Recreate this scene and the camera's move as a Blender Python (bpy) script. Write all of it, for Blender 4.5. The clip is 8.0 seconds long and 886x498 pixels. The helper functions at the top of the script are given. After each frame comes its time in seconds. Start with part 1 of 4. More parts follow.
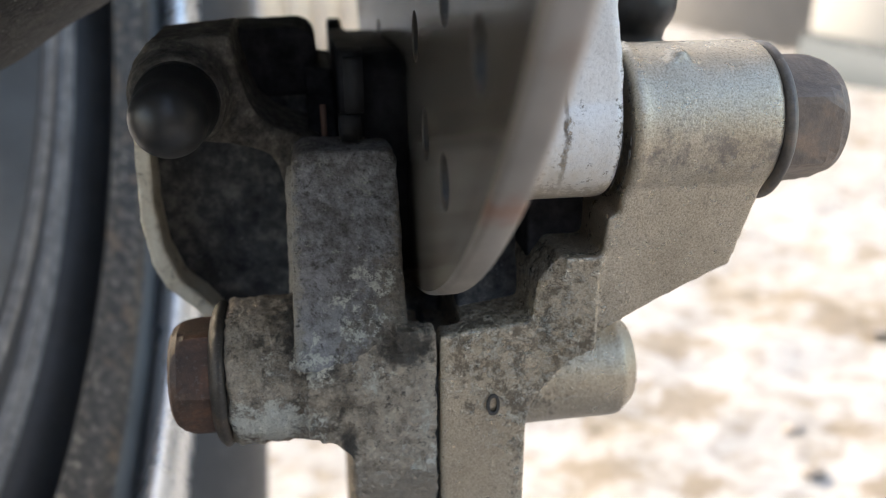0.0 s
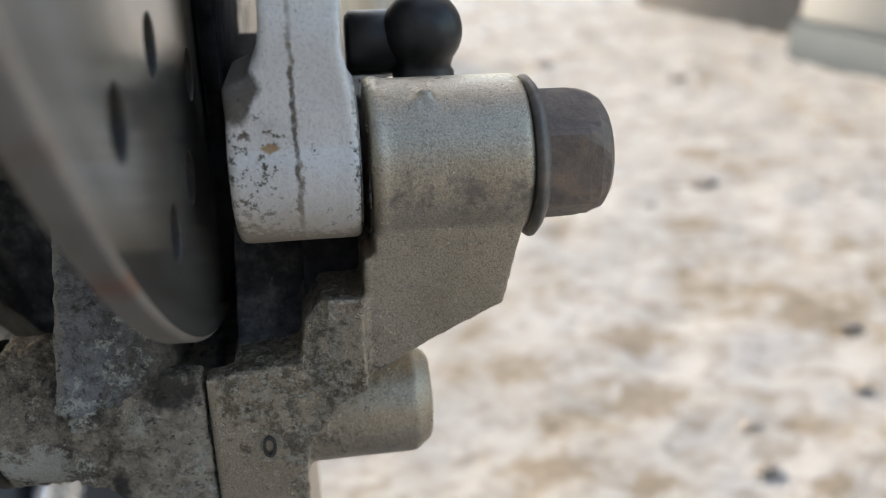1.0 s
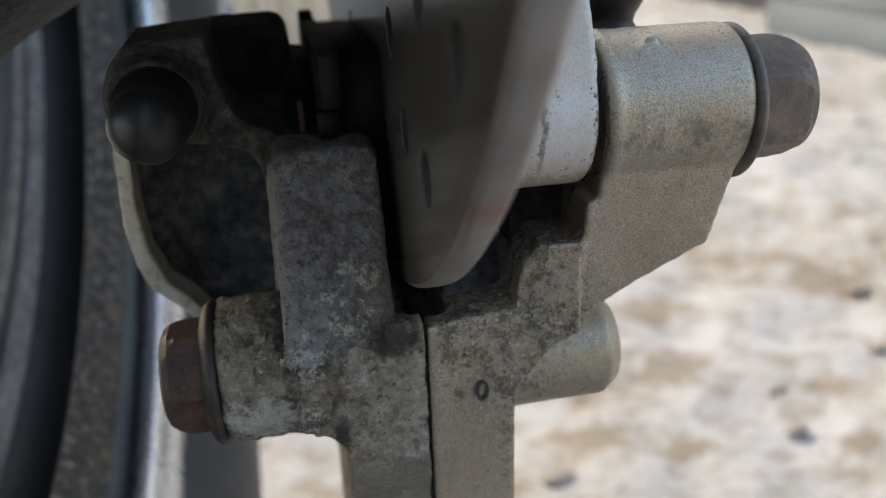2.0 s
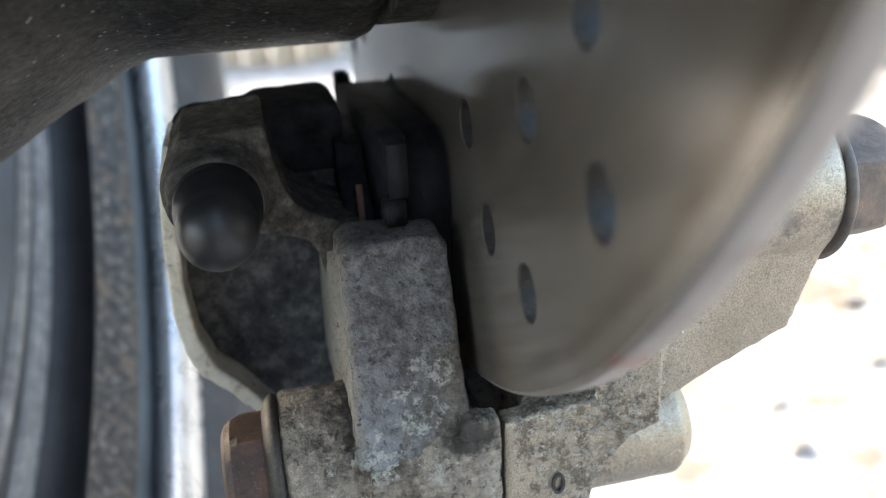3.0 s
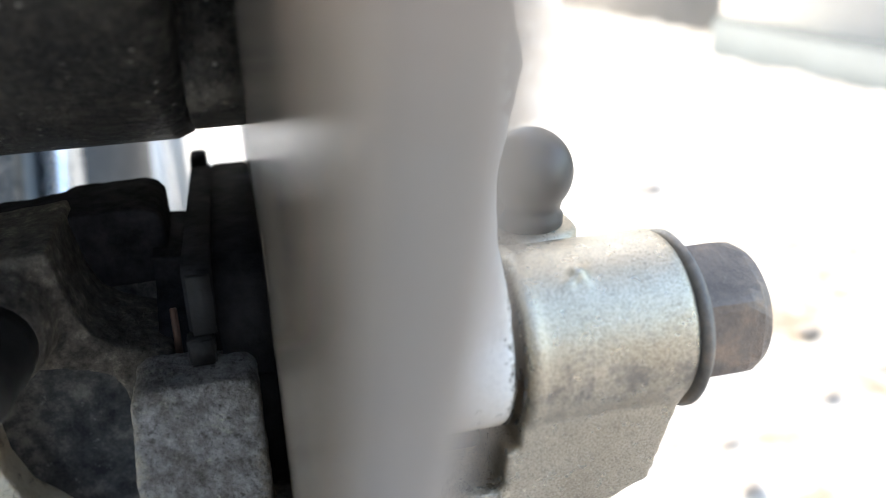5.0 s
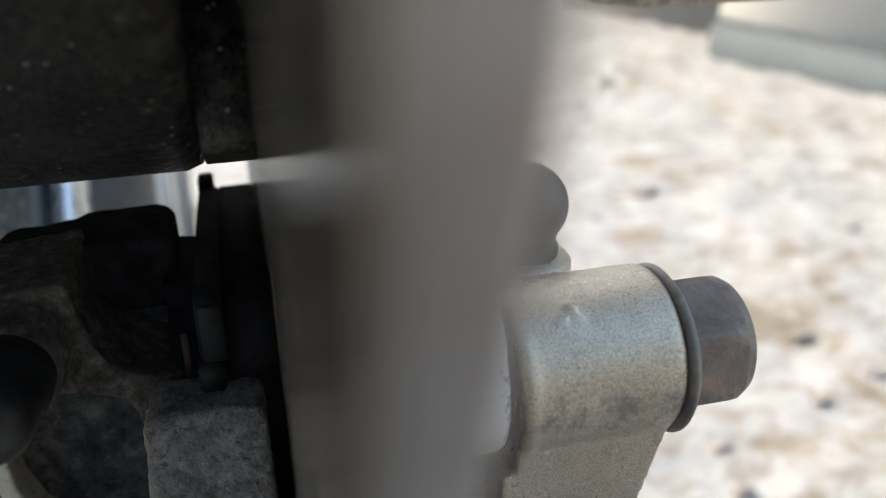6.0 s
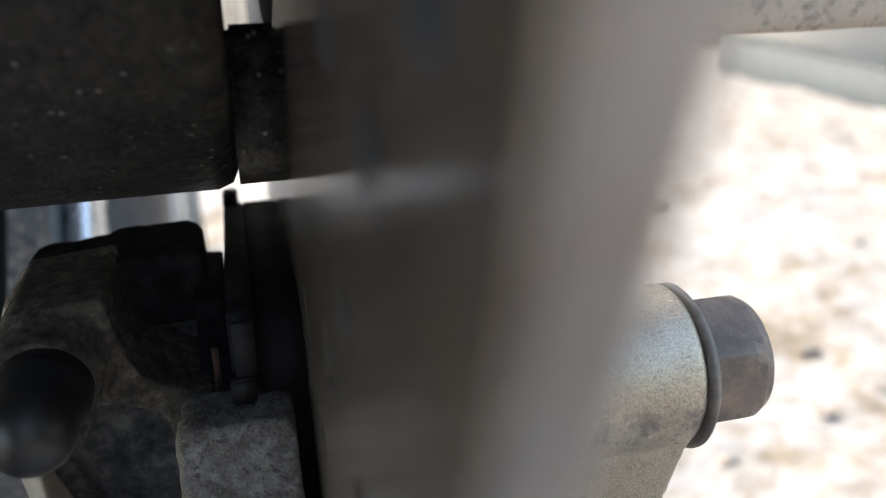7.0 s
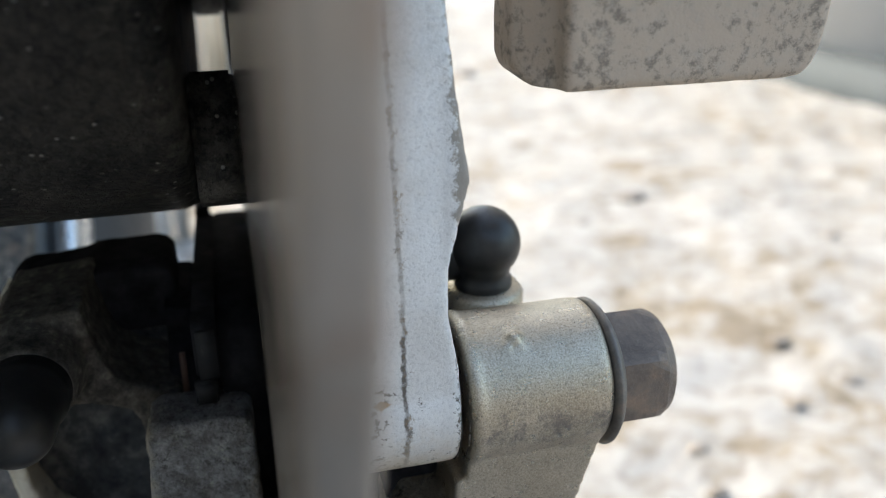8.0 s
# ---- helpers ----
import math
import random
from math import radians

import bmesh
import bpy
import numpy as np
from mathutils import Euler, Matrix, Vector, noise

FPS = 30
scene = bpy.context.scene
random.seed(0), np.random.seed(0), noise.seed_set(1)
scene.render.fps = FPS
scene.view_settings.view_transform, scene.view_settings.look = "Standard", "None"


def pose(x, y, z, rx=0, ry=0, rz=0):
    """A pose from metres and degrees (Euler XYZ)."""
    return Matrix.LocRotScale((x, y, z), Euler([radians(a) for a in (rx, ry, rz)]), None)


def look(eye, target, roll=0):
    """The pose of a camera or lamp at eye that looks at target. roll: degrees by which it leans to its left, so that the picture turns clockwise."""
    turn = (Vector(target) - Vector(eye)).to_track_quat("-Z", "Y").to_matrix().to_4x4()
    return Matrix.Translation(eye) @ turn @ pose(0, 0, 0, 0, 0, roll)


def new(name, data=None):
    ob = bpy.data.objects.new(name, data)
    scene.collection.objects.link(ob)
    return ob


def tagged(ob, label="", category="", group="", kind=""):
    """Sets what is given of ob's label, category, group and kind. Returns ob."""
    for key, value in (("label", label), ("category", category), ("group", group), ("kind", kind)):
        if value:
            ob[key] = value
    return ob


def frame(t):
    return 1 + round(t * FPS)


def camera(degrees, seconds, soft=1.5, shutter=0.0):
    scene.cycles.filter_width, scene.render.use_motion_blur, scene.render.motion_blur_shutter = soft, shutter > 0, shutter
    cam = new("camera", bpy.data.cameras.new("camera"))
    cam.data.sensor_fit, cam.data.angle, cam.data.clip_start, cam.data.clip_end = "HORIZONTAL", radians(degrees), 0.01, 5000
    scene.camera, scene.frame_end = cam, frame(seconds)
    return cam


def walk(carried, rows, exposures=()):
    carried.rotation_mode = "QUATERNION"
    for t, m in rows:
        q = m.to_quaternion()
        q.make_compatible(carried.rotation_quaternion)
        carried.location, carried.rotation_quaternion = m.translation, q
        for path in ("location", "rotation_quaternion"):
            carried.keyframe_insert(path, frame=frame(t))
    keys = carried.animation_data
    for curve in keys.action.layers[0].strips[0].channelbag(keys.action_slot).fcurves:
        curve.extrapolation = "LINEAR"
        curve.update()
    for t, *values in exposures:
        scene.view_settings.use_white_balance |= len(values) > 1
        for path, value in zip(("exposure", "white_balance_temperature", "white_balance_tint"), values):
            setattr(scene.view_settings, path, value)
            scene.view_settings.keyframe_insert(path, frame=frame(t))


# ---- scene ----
cam = camera(54.1, 8.0, soft=1.0)
METRES, EYE, TILT, LEAN, TURN = 0.145, 0.26, -22.0, 0.0, -8.9
ROWS = [
    (0.0, 0.0007, -0.0001, -0.0004, 0.03, 0.03, 0.06),
    (0.5, 0.1080, 0.0228, 0.0124, 0.50, -0.44, -0.03),
    (1.0, 0.1981, 0.0196, 0.0428, 0.51, -0.89, 0.51),
    (1.5, 0.1035, -0.0487, 0.0343, -0.33, -1.40, 1.50),
    (2.0, -0.0028, -0.0096, 0.0141, -1.39, -1.69, 2.67),
    (2.2, -0.0338, -0.0117, 0.0391, -0.77, -2.20, 3.08),
    (3.3, -0.0828, 0.0539, 0.1044, -3.53, -1.44, 4.27),
    (3.5, -0.0715, 0.0820, 0.1145, -3.66, -2.11, 4.37),
    (4.0, -0.0526, 0.1334, 0.1210, -4.13, -2.28, 4.50),
    (4.5, 0.0474, 0.1222, 0.1642, -3.87, -1.73, 4.38),
    (4.7, 0.0511, 0.1136, 0.1710, -4.22, -1.21, 3.91),
    (6.0, 0.0497, 0.0738, 0.2056, -4.53, -1.32, 3.28),
    (6.5, 0.0336, 0.0627, 0.2062, -4.38, -0.70, 3.24),
    (7.0, 0.0315, 0.0560, 0.2139, -4.27, -0.66, 2.89),
    (7.5, 0.0397, 0.0405, 0.2165, -4.18, -1.08, 2.52),
    (8.0, 0.0683, -0.0281, 0.2395, -4.91, -1.57, 2.54),
]
EXPOSURES = [(0.0, 2.15, 7120, 10), (0.5, 1.95, 7070, 8), (1.0, 1.48, 7020, 8), (1.5, 1.35, 6920, 8), (2.0, 1.5, 6870, 8), (2.2, 1.6, 6870, 8), (3.3, 3.27, 6650, 6), (3.5, 3.38, 6650, 6), (4.0, 3.36, 6700, 6), (4.5, 2.98, 6700, 6), (4.7, 3.0, 6700, 6), (5.8, 2.08, 6820, 8), (6.0, 1.84, 6770, 6), (6.5, 1.98, 6920, 9), (7.0, 2.2, 6870, 9), (7.5, 2.15, 6820, 10), (8.0, 1.88, 6770, 5)]
walk(cam, [(t, pose(-0.0138, 0, EYE, TILT, LEAN, TURN) @ pose(METRES * x, METRES * y, METRES * z, 90 + pitch, roll, yaw)) for t, x, y, z, yaw, pitch, roll in ROWS], EXPOSURES)

# a small real aperture: near disc and far ground fall out of focus
cam.data.dof.use_dof = True
cam.data.dof.focus_distance = 0.098
cam.data.dof.aperture_fstop = 20.0

# ---- world and light ----
world = bpy.data.worlds.new("world")
scene.world = world
world.use_nodes = True
wn = world.node_tree
sky = wn.nodes.new("ShaderNodeTexSky")
sky.sky_type = "NISHITA"
sky.sun_disc = False
sky.dust_density, sky.air_density = 3.5, 1.2
SUN_AZ, SUN_EL = -42.0, 38.0          # degrees clockwise from +y, and above the horizon
sky.sun_elevation, sky.sun_rotation = radians(SUN_EL), radians(SUN_AZ)
wn.nodes["Background"].inputs["Strength"].default_value = 0.17
wn.links.new(sky.outputs["Color"], wn.nodes["Background"].inputs["Color"])

sun = new("sun", bpy.data.lights.new("sun", "SUN"))
sun.data.energy, sun.data.angle, sun.data.color = 0.55, radians(10), (1.0, 0.94, 0.84)
az, el = radians(SUN_AZ), radians(SUN_EL)
sun.matrix_world = look((0, 0, 3), (-math.sin(az) * math.cos(el) * 3, -math.cos(az) * math.cos(el) * 3, 3 - 3 * math.sin(el)))

MM = 0.001
AXLE_Y, AXLE_Z = 134.0, 317.0        # wheel axle, in mm; the disc's middle plane is x = 0


# ---- materials ----
class Mat:
    """A node material built step by step."""

    def __init__(self, name):
        self.m = bpy.data.materials.new(name)
        self.m.use_nodes = True
        self.t = self.m.node_tree
        self.b = self.t.nodes["Principled BSDF"]
        self.co = self.add("ShaderNodeTexCoord").outputs["Object"]

    def add(self, kind, **values):
        n = self.t.nodes.new(kind)
        for k, v in values.items():
            n.inputs[k].default_value = v
        return n

    def link(self, a, b):
        self.t.links.new(a, b)

    def noise(self, scale, detail=4.0, rough=0.6, stretch=None, distort=0.0, co=None):
        n = self.add("ShaderNodeTexNoise", Scale=scale, Detail=detail, Roughness=rough, Distortion=distort)
        src = co if co is not None else self.co
        if stretch:
            mp = self.add("ShaderNodeMapping")
            mp.inputs["Scale"].default_value = stretch
            self.link(src, mp.inputs["Vector"])
            src = mp.outputs["Vector"]
        self.link(src, n.inputs["Vector"])
        return n.outputs["Fac"]

    def cells(self, scale, feature="F1", rand=1.0):
        n = self.add("ShaderNodeTexVoronoi", Scale=scale, Randomness=rand)
        n.feature = feature
        self.link(self.co, n.inputs["Vector"])
        return n.outputs["Distance"]

    def ramp(self, fac, stops):
        n = self.add("ShaderNodeValToRGB")
        e = n.color_ramp.elements
        while len(e) < len(stops):
            e.new(0.5)
        for el_, (p, c) in zip(e, stops):
            el_.position = p
            el_.color = (*c, 1) if isinstance(c, tuple) else (c, c, c, 1)
        self.link(fac, n.inputs["Fac"])
        return n.outputs["Color"]

    def mix(self, fac, a, b, blend="MIX"):
        n = self.add("ShaderNodeMix")
        n.data_type, n.blend_type = "RGBA", blend
        for v, sock in ((fac, n.inputs[0]), (a, n.inputs[6]), (b, n.inputs[7])):
            if isinstance(v, bpy.types.NodeSocket):
                self.link(v, sock)
            else:
                sock.default_value = (*v, 1) if isinstance(v, tuple) else v
        return n.outputs[2]

    def math(self, op, a, b=0.0, clamp=False):
        n = self.add("ShaderNodeMath")
        n.operation, n.use_clamp = op, clamp
        for v, sock in ((a, n.inputs[0]), (b, n.inputs[1])):
            if isinstance(v, bpy.types.NodeSocket):
                self.link(v, sock)
            else:
                sock.default_value = v
        return n.outputs[0]

    def xyz(self):
        n = self.add("ShaderNodeSeparateXYZ")
        self.link(self.co, n.inputs[0])
        return n.outputs

    def out(self, color=None, rough=None, metal=None, bumps=(), spec=None):
        for v, key in ((color, "Base Color"), (rough, "Roughness"), (metal, "Metallic"), (spec, "Specular IOR Level")):
            if v is None:
                continue
            if isinstance(v, bpy.types.NodeSocket):
                self.link(v, self.b.inputs[key])
            else:
                self.b.inputs[key].default_value = (*v, 1) if isinstance(v, tuple) else v
        last = None
        for height, dist, strength in bumps:
            n = self.add("ShaderNodeBump", Strength=strength, Distance=dist)
            self.link(height, n.inputs["Height"])
            if last:
                self.link(last, n.inputs["Normal"])
            last = n.outputs["Normal"]
        if last:
            self.link(last, self.b.inputs["Normal"])
        return self.m


def mat_cast():
    """Grey-beige die-cast aluminium, weathered, with fine blasted grain and a few stains."""
    k = Mat("cast_aluminium")
    grain, big, mid = k.noise(4300, 4, 0.72), k.noise(95, 5, 0.65), k.noise(520, 6, 0.72)
    col = k.ramp(big, [(0.3, (0.385, 0.32, 0.238)), (0.5, (0.455, 0.387, 0.293)), (0.7, (0.535, 0.462, 0.362))])
    col = k.mix(k.ramp(grain, [(0.38, 0.5), (0.49, 0.0)]), col, (0.10, 0.09, 0.072))
    col = k.mix(k.ramp(grain, [(0.54, 0.0), (0.68, 0.5)]), col, (0.70, 0.645, 0.54))
    pock = k.ramp(k.noise(900, 5, 0.7), [(0.29, 0.5), (0.33, 0.0)])
    col = k.mix(pock, col, (0.24, 0.215, 0.17))
    # crisp sand-cast pimples and pits
    pimple = k.ramp(k.noise(1250, 3, 0.6), [(0.56, 0.0), (0.64, 1.0)])
    x, _, z = k.xyz()[0:3]
    # dirt has settled in the corner between neck and arm
    d = k.math("ADD", k.math("ABSOLUTE", k.math("SUBTRACT", x, 0.0105)), k.math("MULTIPLY", k.math("ABSOLUTE", k.math("SUBTRACT", z, 0.211)), 0.62))
    near = k.math("MINIMUM", k.math("MULTIPLY", k.math("SUBTRACT", 0.0150, d), 12.0), 0.085)
    stain_src = k.math("ADD", k.noise(560, 10, 0.82), k.math("MAXIMUM", near, -0.05))
    stain = k.ramp(stain_src, [(0.56, 0.0), (0.63, 0.85)])
    col = k.mix(stain, col, (0.115, 0.095, 0.072))
    pale = k.ramp(k.math("ADD", k.noise(900, 8, 0.8), k.math("MAXIMUM", near, -0.1)), [(0.62, 0.0), (0.68, 0.8)])
    col = k.mix(pale, col, (0.58, 0.545, 0.47))
    band = k.math("MAXIMUM", k.math("SUBTRACT", 0.085, k.math("MULTIPLY", k.math("ABSOLUTE", k.math("SUBTRACT", z, 0.2345)), 32.0)), -0.1)
    side = k.math("MULTIPLY", k.math("MINIMUM", k.math("SUBTRACT", x, 0.030), 0.0), 6.0)
    far = k.math("MULTIPLY", k.math("MINIMUM", k.math("SUBTRACT", x, 0.0195), 0.0), 200.0)
    corr = k.ramp(k.math("ADD", k.math("ADD", k.noise(480, 9, 0.8), band), k.math("ADD", side, far)), [(0.50, 0.0), (0.63, 0.75)])
    col = k.mix(corr, col, (0.17, 0.155, 0.145))
    neck = k.ramp(k.math("ADD", k.math("MULTIPLY", near, 5.0), 0.45), [(0.3, 0.0), (0.8, 0.6)])
    col = k.mix(k.math("MULTIPLY", pimple, neck), col, (0.60, 0.545, 0.45))
    return k.out(col, k.ramp(mid, [(0.3, 0.24), (0.7, 0.38)]), 0.76,
                 [(grain, 0.0003, 0.32), (mid, 0.0005, 0.3), (stain, 0.0004, -0.8), (corr, 0.0004, -0.7), (pock, 0.0002, -0.3), (pale, 0.0005, 0.8), (k.math("MULTIPLY", pimple, neck), 0.0006, 0.8)])


def mat_cast_dirty():
    """The same casting where road dirt and white oxide cover it."""
    k = Mat("dirty_cast_aluminium")
    grain, lump, big = k.noise(2200, 5, 0.75), k.noise(560, 8, 0.76), k.noise(95, 6, 0.7)
    x, _, z = k.xyz()[0:3]
    # cleaner towards the joint with the outer half
    joint = k.math("MULTIPLY", k.math("MAXIMUM", k.math("ADD", x, 0.013), 0.0), 10.0)
    src = k.math("ADD", k.math("ADD", lump, joint), k.math("MULTIPLY", k.math("SUBTRACT", big, 0.5), 0.5))
    col = k.ramp(src, [(0.34, (0.12, 0.094, 0.070)), (0.47, (0.35, 0.283, 0.215)), (0.58, (0.60, 0.50, 0.39)), (0.70, (0.80, 0.70, 0.56))])
    col = k.mix(k.ramp(grain, [(0.52, 0.0), (0.72, 0.5)]), col, (0.58, 0.53, 0.45))
    crest = k.ramp(k.noise(1000, 9, 0.8), [(0.53, 0.0), (0.60, 0.85)])
    hollow = k.ramp(k.noise(720, 9, 0.8), [(0.40, 0.85), (0.45, 0.0)])
    col = k.mix(crest, col, (0.78, 0.68, 0.545))
    col = k.mix(hollow, col, (0.09, 0.07, 0.052))
    # greasy black stains beside the guide block and in the corner over the leg; between them, painted fillet shade
    # where boss meets leg
    for x0, z0, wide, tall in ((-0.0152, 0.2100, 0.0042, 0.0042), (-0.0112, 0.1966, 0.0011, 0.0030), (-0.0042, 0.2100, 0.0040, 0.0030)):
        dx, dz = k.math("DIVIDE", k.math("SUBTRACT", x, x0), wide), k.math("DIVIDE", k.math("SUBTRACT", z, z0), tall)
        d = k.math("SQRT", k.math("ADD", k.math("MULTIPLY", dx, dx), k.math("MULTIPLY", dz, dz)))
        grease_shade = k.ramp(k.math("ADD", k.math("MULTIPLY", k.math("SUBTRACT", 1.0, d), 0.45), k.noise(520, 8, 0.78)), [(0.44, 0.0), (0.66, 0.88)])
        col = k.mix(grease_shade, col, (0.050, 0.045, 0.040))
    # plainer, washed metal down the leg
    col = k.mix(k.ramp(k.math("ADD", k.math("MULTIPLY", k.math("SUBTRACT", 0.1945, z), 60.0), k.noise(300, 6, 0.7)), [(0.45, 0.0), (0.75, 0.8)]), col, (0.42, 0.35, 0.275))
    # crusts of oxide: a large one under the bolt boss, small ones by the joint, specks elsewhere
    best = None
    for x0, z0, r0 in ((-0.0205, 0.1995, 0.0048), (-0.0152, 0.2075, 0.0022), (-0.0016, 0.1990, 0.0014), (-0.0022, 0.1935, 0.0012), (-0.0095, 0.2075, 0.0012), (-0.0071, 0.2066, 0.0014), (-0.0200, 0.2072, 0.0015), (-0.0015, 0.1960, 0.0012)):
        dx, dz = k.math("MULTIPLY", k.math("SUBTRACT", x, x0), 0.75), k.math("SUBTRACT", z, z0)
        c = k.math("SUBTRACT", r0, k.math("SQRT", k.math("ADD", k.math("MULTIPLY", dx, dx), k.math("MULTIPLY", dz, dz))))
        best = c if best is None else k.math("MAXIMUM", best, c)
    ragged = k.math("SUBTRACT", k.math("MULTIPLY", k.noise(430, 11, 0.86), 2.4), 0.7)
    ox_src = k.math("ADD", ragged, k.math("MINIMUM", k.math("MAXIMUM", k.math("MULTIPLY", best, 100.0), -0.22), 0.30))
    oxide = k.ramp(ox_src, [(0.60, 0.0), (0.64, 1.0)])
    col = k.mix(oxide, col, (0.94, 0.90, 0.79))
    return k.out(col, k.ramp(grain, [(0.3, 0.36), (0.7, 0.62)]), k.math("MULTIPLY", k.math("SUBTRACT", 1.0, oxide), 0.25),
                 [(grain, 0.0006, 0.9), (lump, 0.0020, 0.9), (k.noise(1500, 3, 0.6), 0.0009, 0.9), (crest, 0.0008, 1.0), (hollow, 0.0008, -1.0), (oxide, 0.0008, 0.9)])


def mat_block():
    """Bare blue-grey aluminium with pale flakes of oxide and dark pits."""
    k = Mat("oxidised_aluminium")
    grain, lump, big = k.noise(1700, 6, 0.78), k.noise(600, 9, 0.78), k.noise(150, 7, 0.7)
    src = k.math("ADD", k.math("MULTIPLY", lump, 0.6), k.math("MULTIPLY", big, 0.4))
    col = k.ramp(src, [(0.38, (0.11, 0.10, 0.092)), (0.47, (0.23, 0.222, 0.217)), (0.55, (0.36, 0.355, 0.36)), (0.66, (0.60, 0.60, 0.615))])
    z = k.xyz()[2]
    low = k.math("ADD", k.math("MULTIPLY", k.math("SUBTRACT", 0.2225, z), 4.0), k.noise(330, 12, 0.85))
    col = k.mix(k.ramp(low, [(0.50, 0.0), (0.60, 0.6)]), col, (0.50, 0.50, 0.535))
    x = k.xyz()[0]
    dirt = k.math("ADD", k.math("MULTIPLY", k.math("ADD", x, 0.0085), 40.0), k.math("ADD", k.math("MULTIPLY", k.math("SUBTRACT", 0.2185, z), 22.0), k.noise(380, 8, 0.75)))
    col = k.mix(k.ramp(dirt, [(0.54, 0.0), (0.66, 0.9)]), col, k.ramp(lump, [(0.36, (0.085, 0.07, 0.054)), (0.5, (0.20, 0.168, 0.132)), (0.66, (0.42, 0.37, 0.30))]))
    green = k.ramp(k.noise(300, 9, 0.8, stretch=(0.6, 1, 1.2)), [(0.60, 0.0), (0.65, 0.85)])
    col = k.mix(green, col, (0.54, 0.56, 0.46))
    # pale crusts low on the face and along the worn corner
    best = None
    for x0, z0, r0 in ((-0.0076, 0.2170, 0.0017), (-0.0091, 0.2120, 0.0019), (-0.0150, 0.2090, 0.0019), (-0.0098, 0.2146, 0.0013)):
        dx, dz = k.math("MULTIPLY", k.math("SUBTRACT", x, x0), 0.6), k.math("SUBTRACT", z, z0)
        c = k.math("SUBTRACT", r0, k.math("SQRT", k.math("ADD", k.math("MULTIPLY", dx, dx), k.math("MULTIPLY", dz, dz))))
        best = c if best is None else k.math("MAXIMUM", best, c)
    ragged = k.math("SUBTRACT", k.math("MULTIPLY", k.noise(520, 10, 0.84), 2.4), 0.7)
    crust_src = k.math("ADD", ragged, k.math("MINIMUM", k.math("MAXIMUM", k.math("MULTIPLY", best, 110.0), -0.20), 0.14))
    crust = k.ramp(crust_src, [(0.57, 0.0), (0.66, 0.9)])
    col = k.mix(crust, col, (0.84, 0.85, 0.77))
    worn = k.math("ADD", k.math("MULTIPLY", k.math("SUBTRACT", -0.0157, x), 160.0), k.noise(620, 8, 0.78))
    col = k.mix(k.ramp(worn, [(0.50, 0.0), (0.66, 0.8)]), col, (0.50, 0.46, 0.38))
    pits = k.ramp(k.noise(900, 6, 0.75), [(0.38, 0.9), (0.44, 0.0)])
    col = k.mix(pits, col, (0.085, 0.078, 0.068))
    col = k.mix(k.ramp(grain, [(0.55, 0.0), (0.75, 0.5)]), col, (0.52, 0.515, 0.50))
    return k.out(col, k.ramp(lump, [(0.3, 0.45), (0.7, 0.66)]), k.math("MULTIPLY", k.math("SUBTRACT", 1.0, crust), 0.25),
                 [(grain, 0.0006, 0.9), (lump, 0.0020, 0.9), (k.noise(1300, 4, 0.65), 0.0009, 0.8), (crust, 0.0006, 0.8), (pits, 0.0008, -1.0)])


def mat_shaded_grime():
    """Caliper housing under old greasy black brake dust, with the shade of its recesses in the colour."""
    k = Mat("shaded_grimy_aluminium")
    big, fine, lump = k.noise(140, 6, 0.7), k.noise(1400, 5, 0.75), k.noise(430, 8, 0.74)
    src = k.math("ADD", k.math("MULTIPLY", lump, 0.5), k.math("MULTIPLY", big, 0.5))
    col = k.ramp(src, [(0.40, (0.028, 0.029, 0.034)), (0.50, (0.070, 0.071, 0.073)), (0.60, (0.175, 0.172, 0.165))])
    flake = k.ramp(k.noise(780, 6, 0.75), [(0.62, 0.0), (0.68, 0.6)])
    col = k.mix(flake, col, (0.26, 0.27, 0.265))
    return k.out(col, k.ramp(fine, [(0.3, 0.55), (0.7, 0.8)]), 0.0,
                 [(fine, 0.0004, 0.6), (lump, 0.0012, 0.6)], 0.12)


def mat_ear():
    """Rough brown-grey casting skin, dusty, rubbed pale on its corners."""
    k = Mat("dusty_casting_skin")
    big, fine, lump = k.noise(120, 6, 0.7), k.noise(1500, 5, 0.75), k.noise(560, 9, 0.78)
    src = k.math("ADD", k.math("MULTIPLY", lump, 0.55), k.math("MULTIPLY", big, 0.45))
    col = k.ramp(src, [(0.42, (0.050, 0.046, 0.041)), (0.53, (0.135, 0.122, 0.106)), (0.60, (0.27, 0.245, 0.212)), (0.67, (0.58, 0.54, 0.47))])
    return k.out(col, k.ramp(fine, [(0.3, 0.6), (0.7, 0.85)]), 0.0, [(fine, 0.0003, 0.6), (lump, 0.0014, 0.6)], 0.12)


def mat_lit_rim():
    """Cream edge of the casting; the light it catches is painted into the colour."""
    k = Mat("lit_casting_edge")
    lump, fine = k.noise(420, 7, 0.72, distort=0.4), k.noise(1500, 4, 0.7)
    col = k.ramp(lump, [(0.34, (0.30, 0.265, 0.20)), (0.44, (0.66, 0.60, 0.48)), (0.66, (0.82, 0.77, 0.65))])
    return k.out(col, 0.5, 0.3, [(fine, 0.0003, 0.5), (lump, 0.0008, 0.5)])


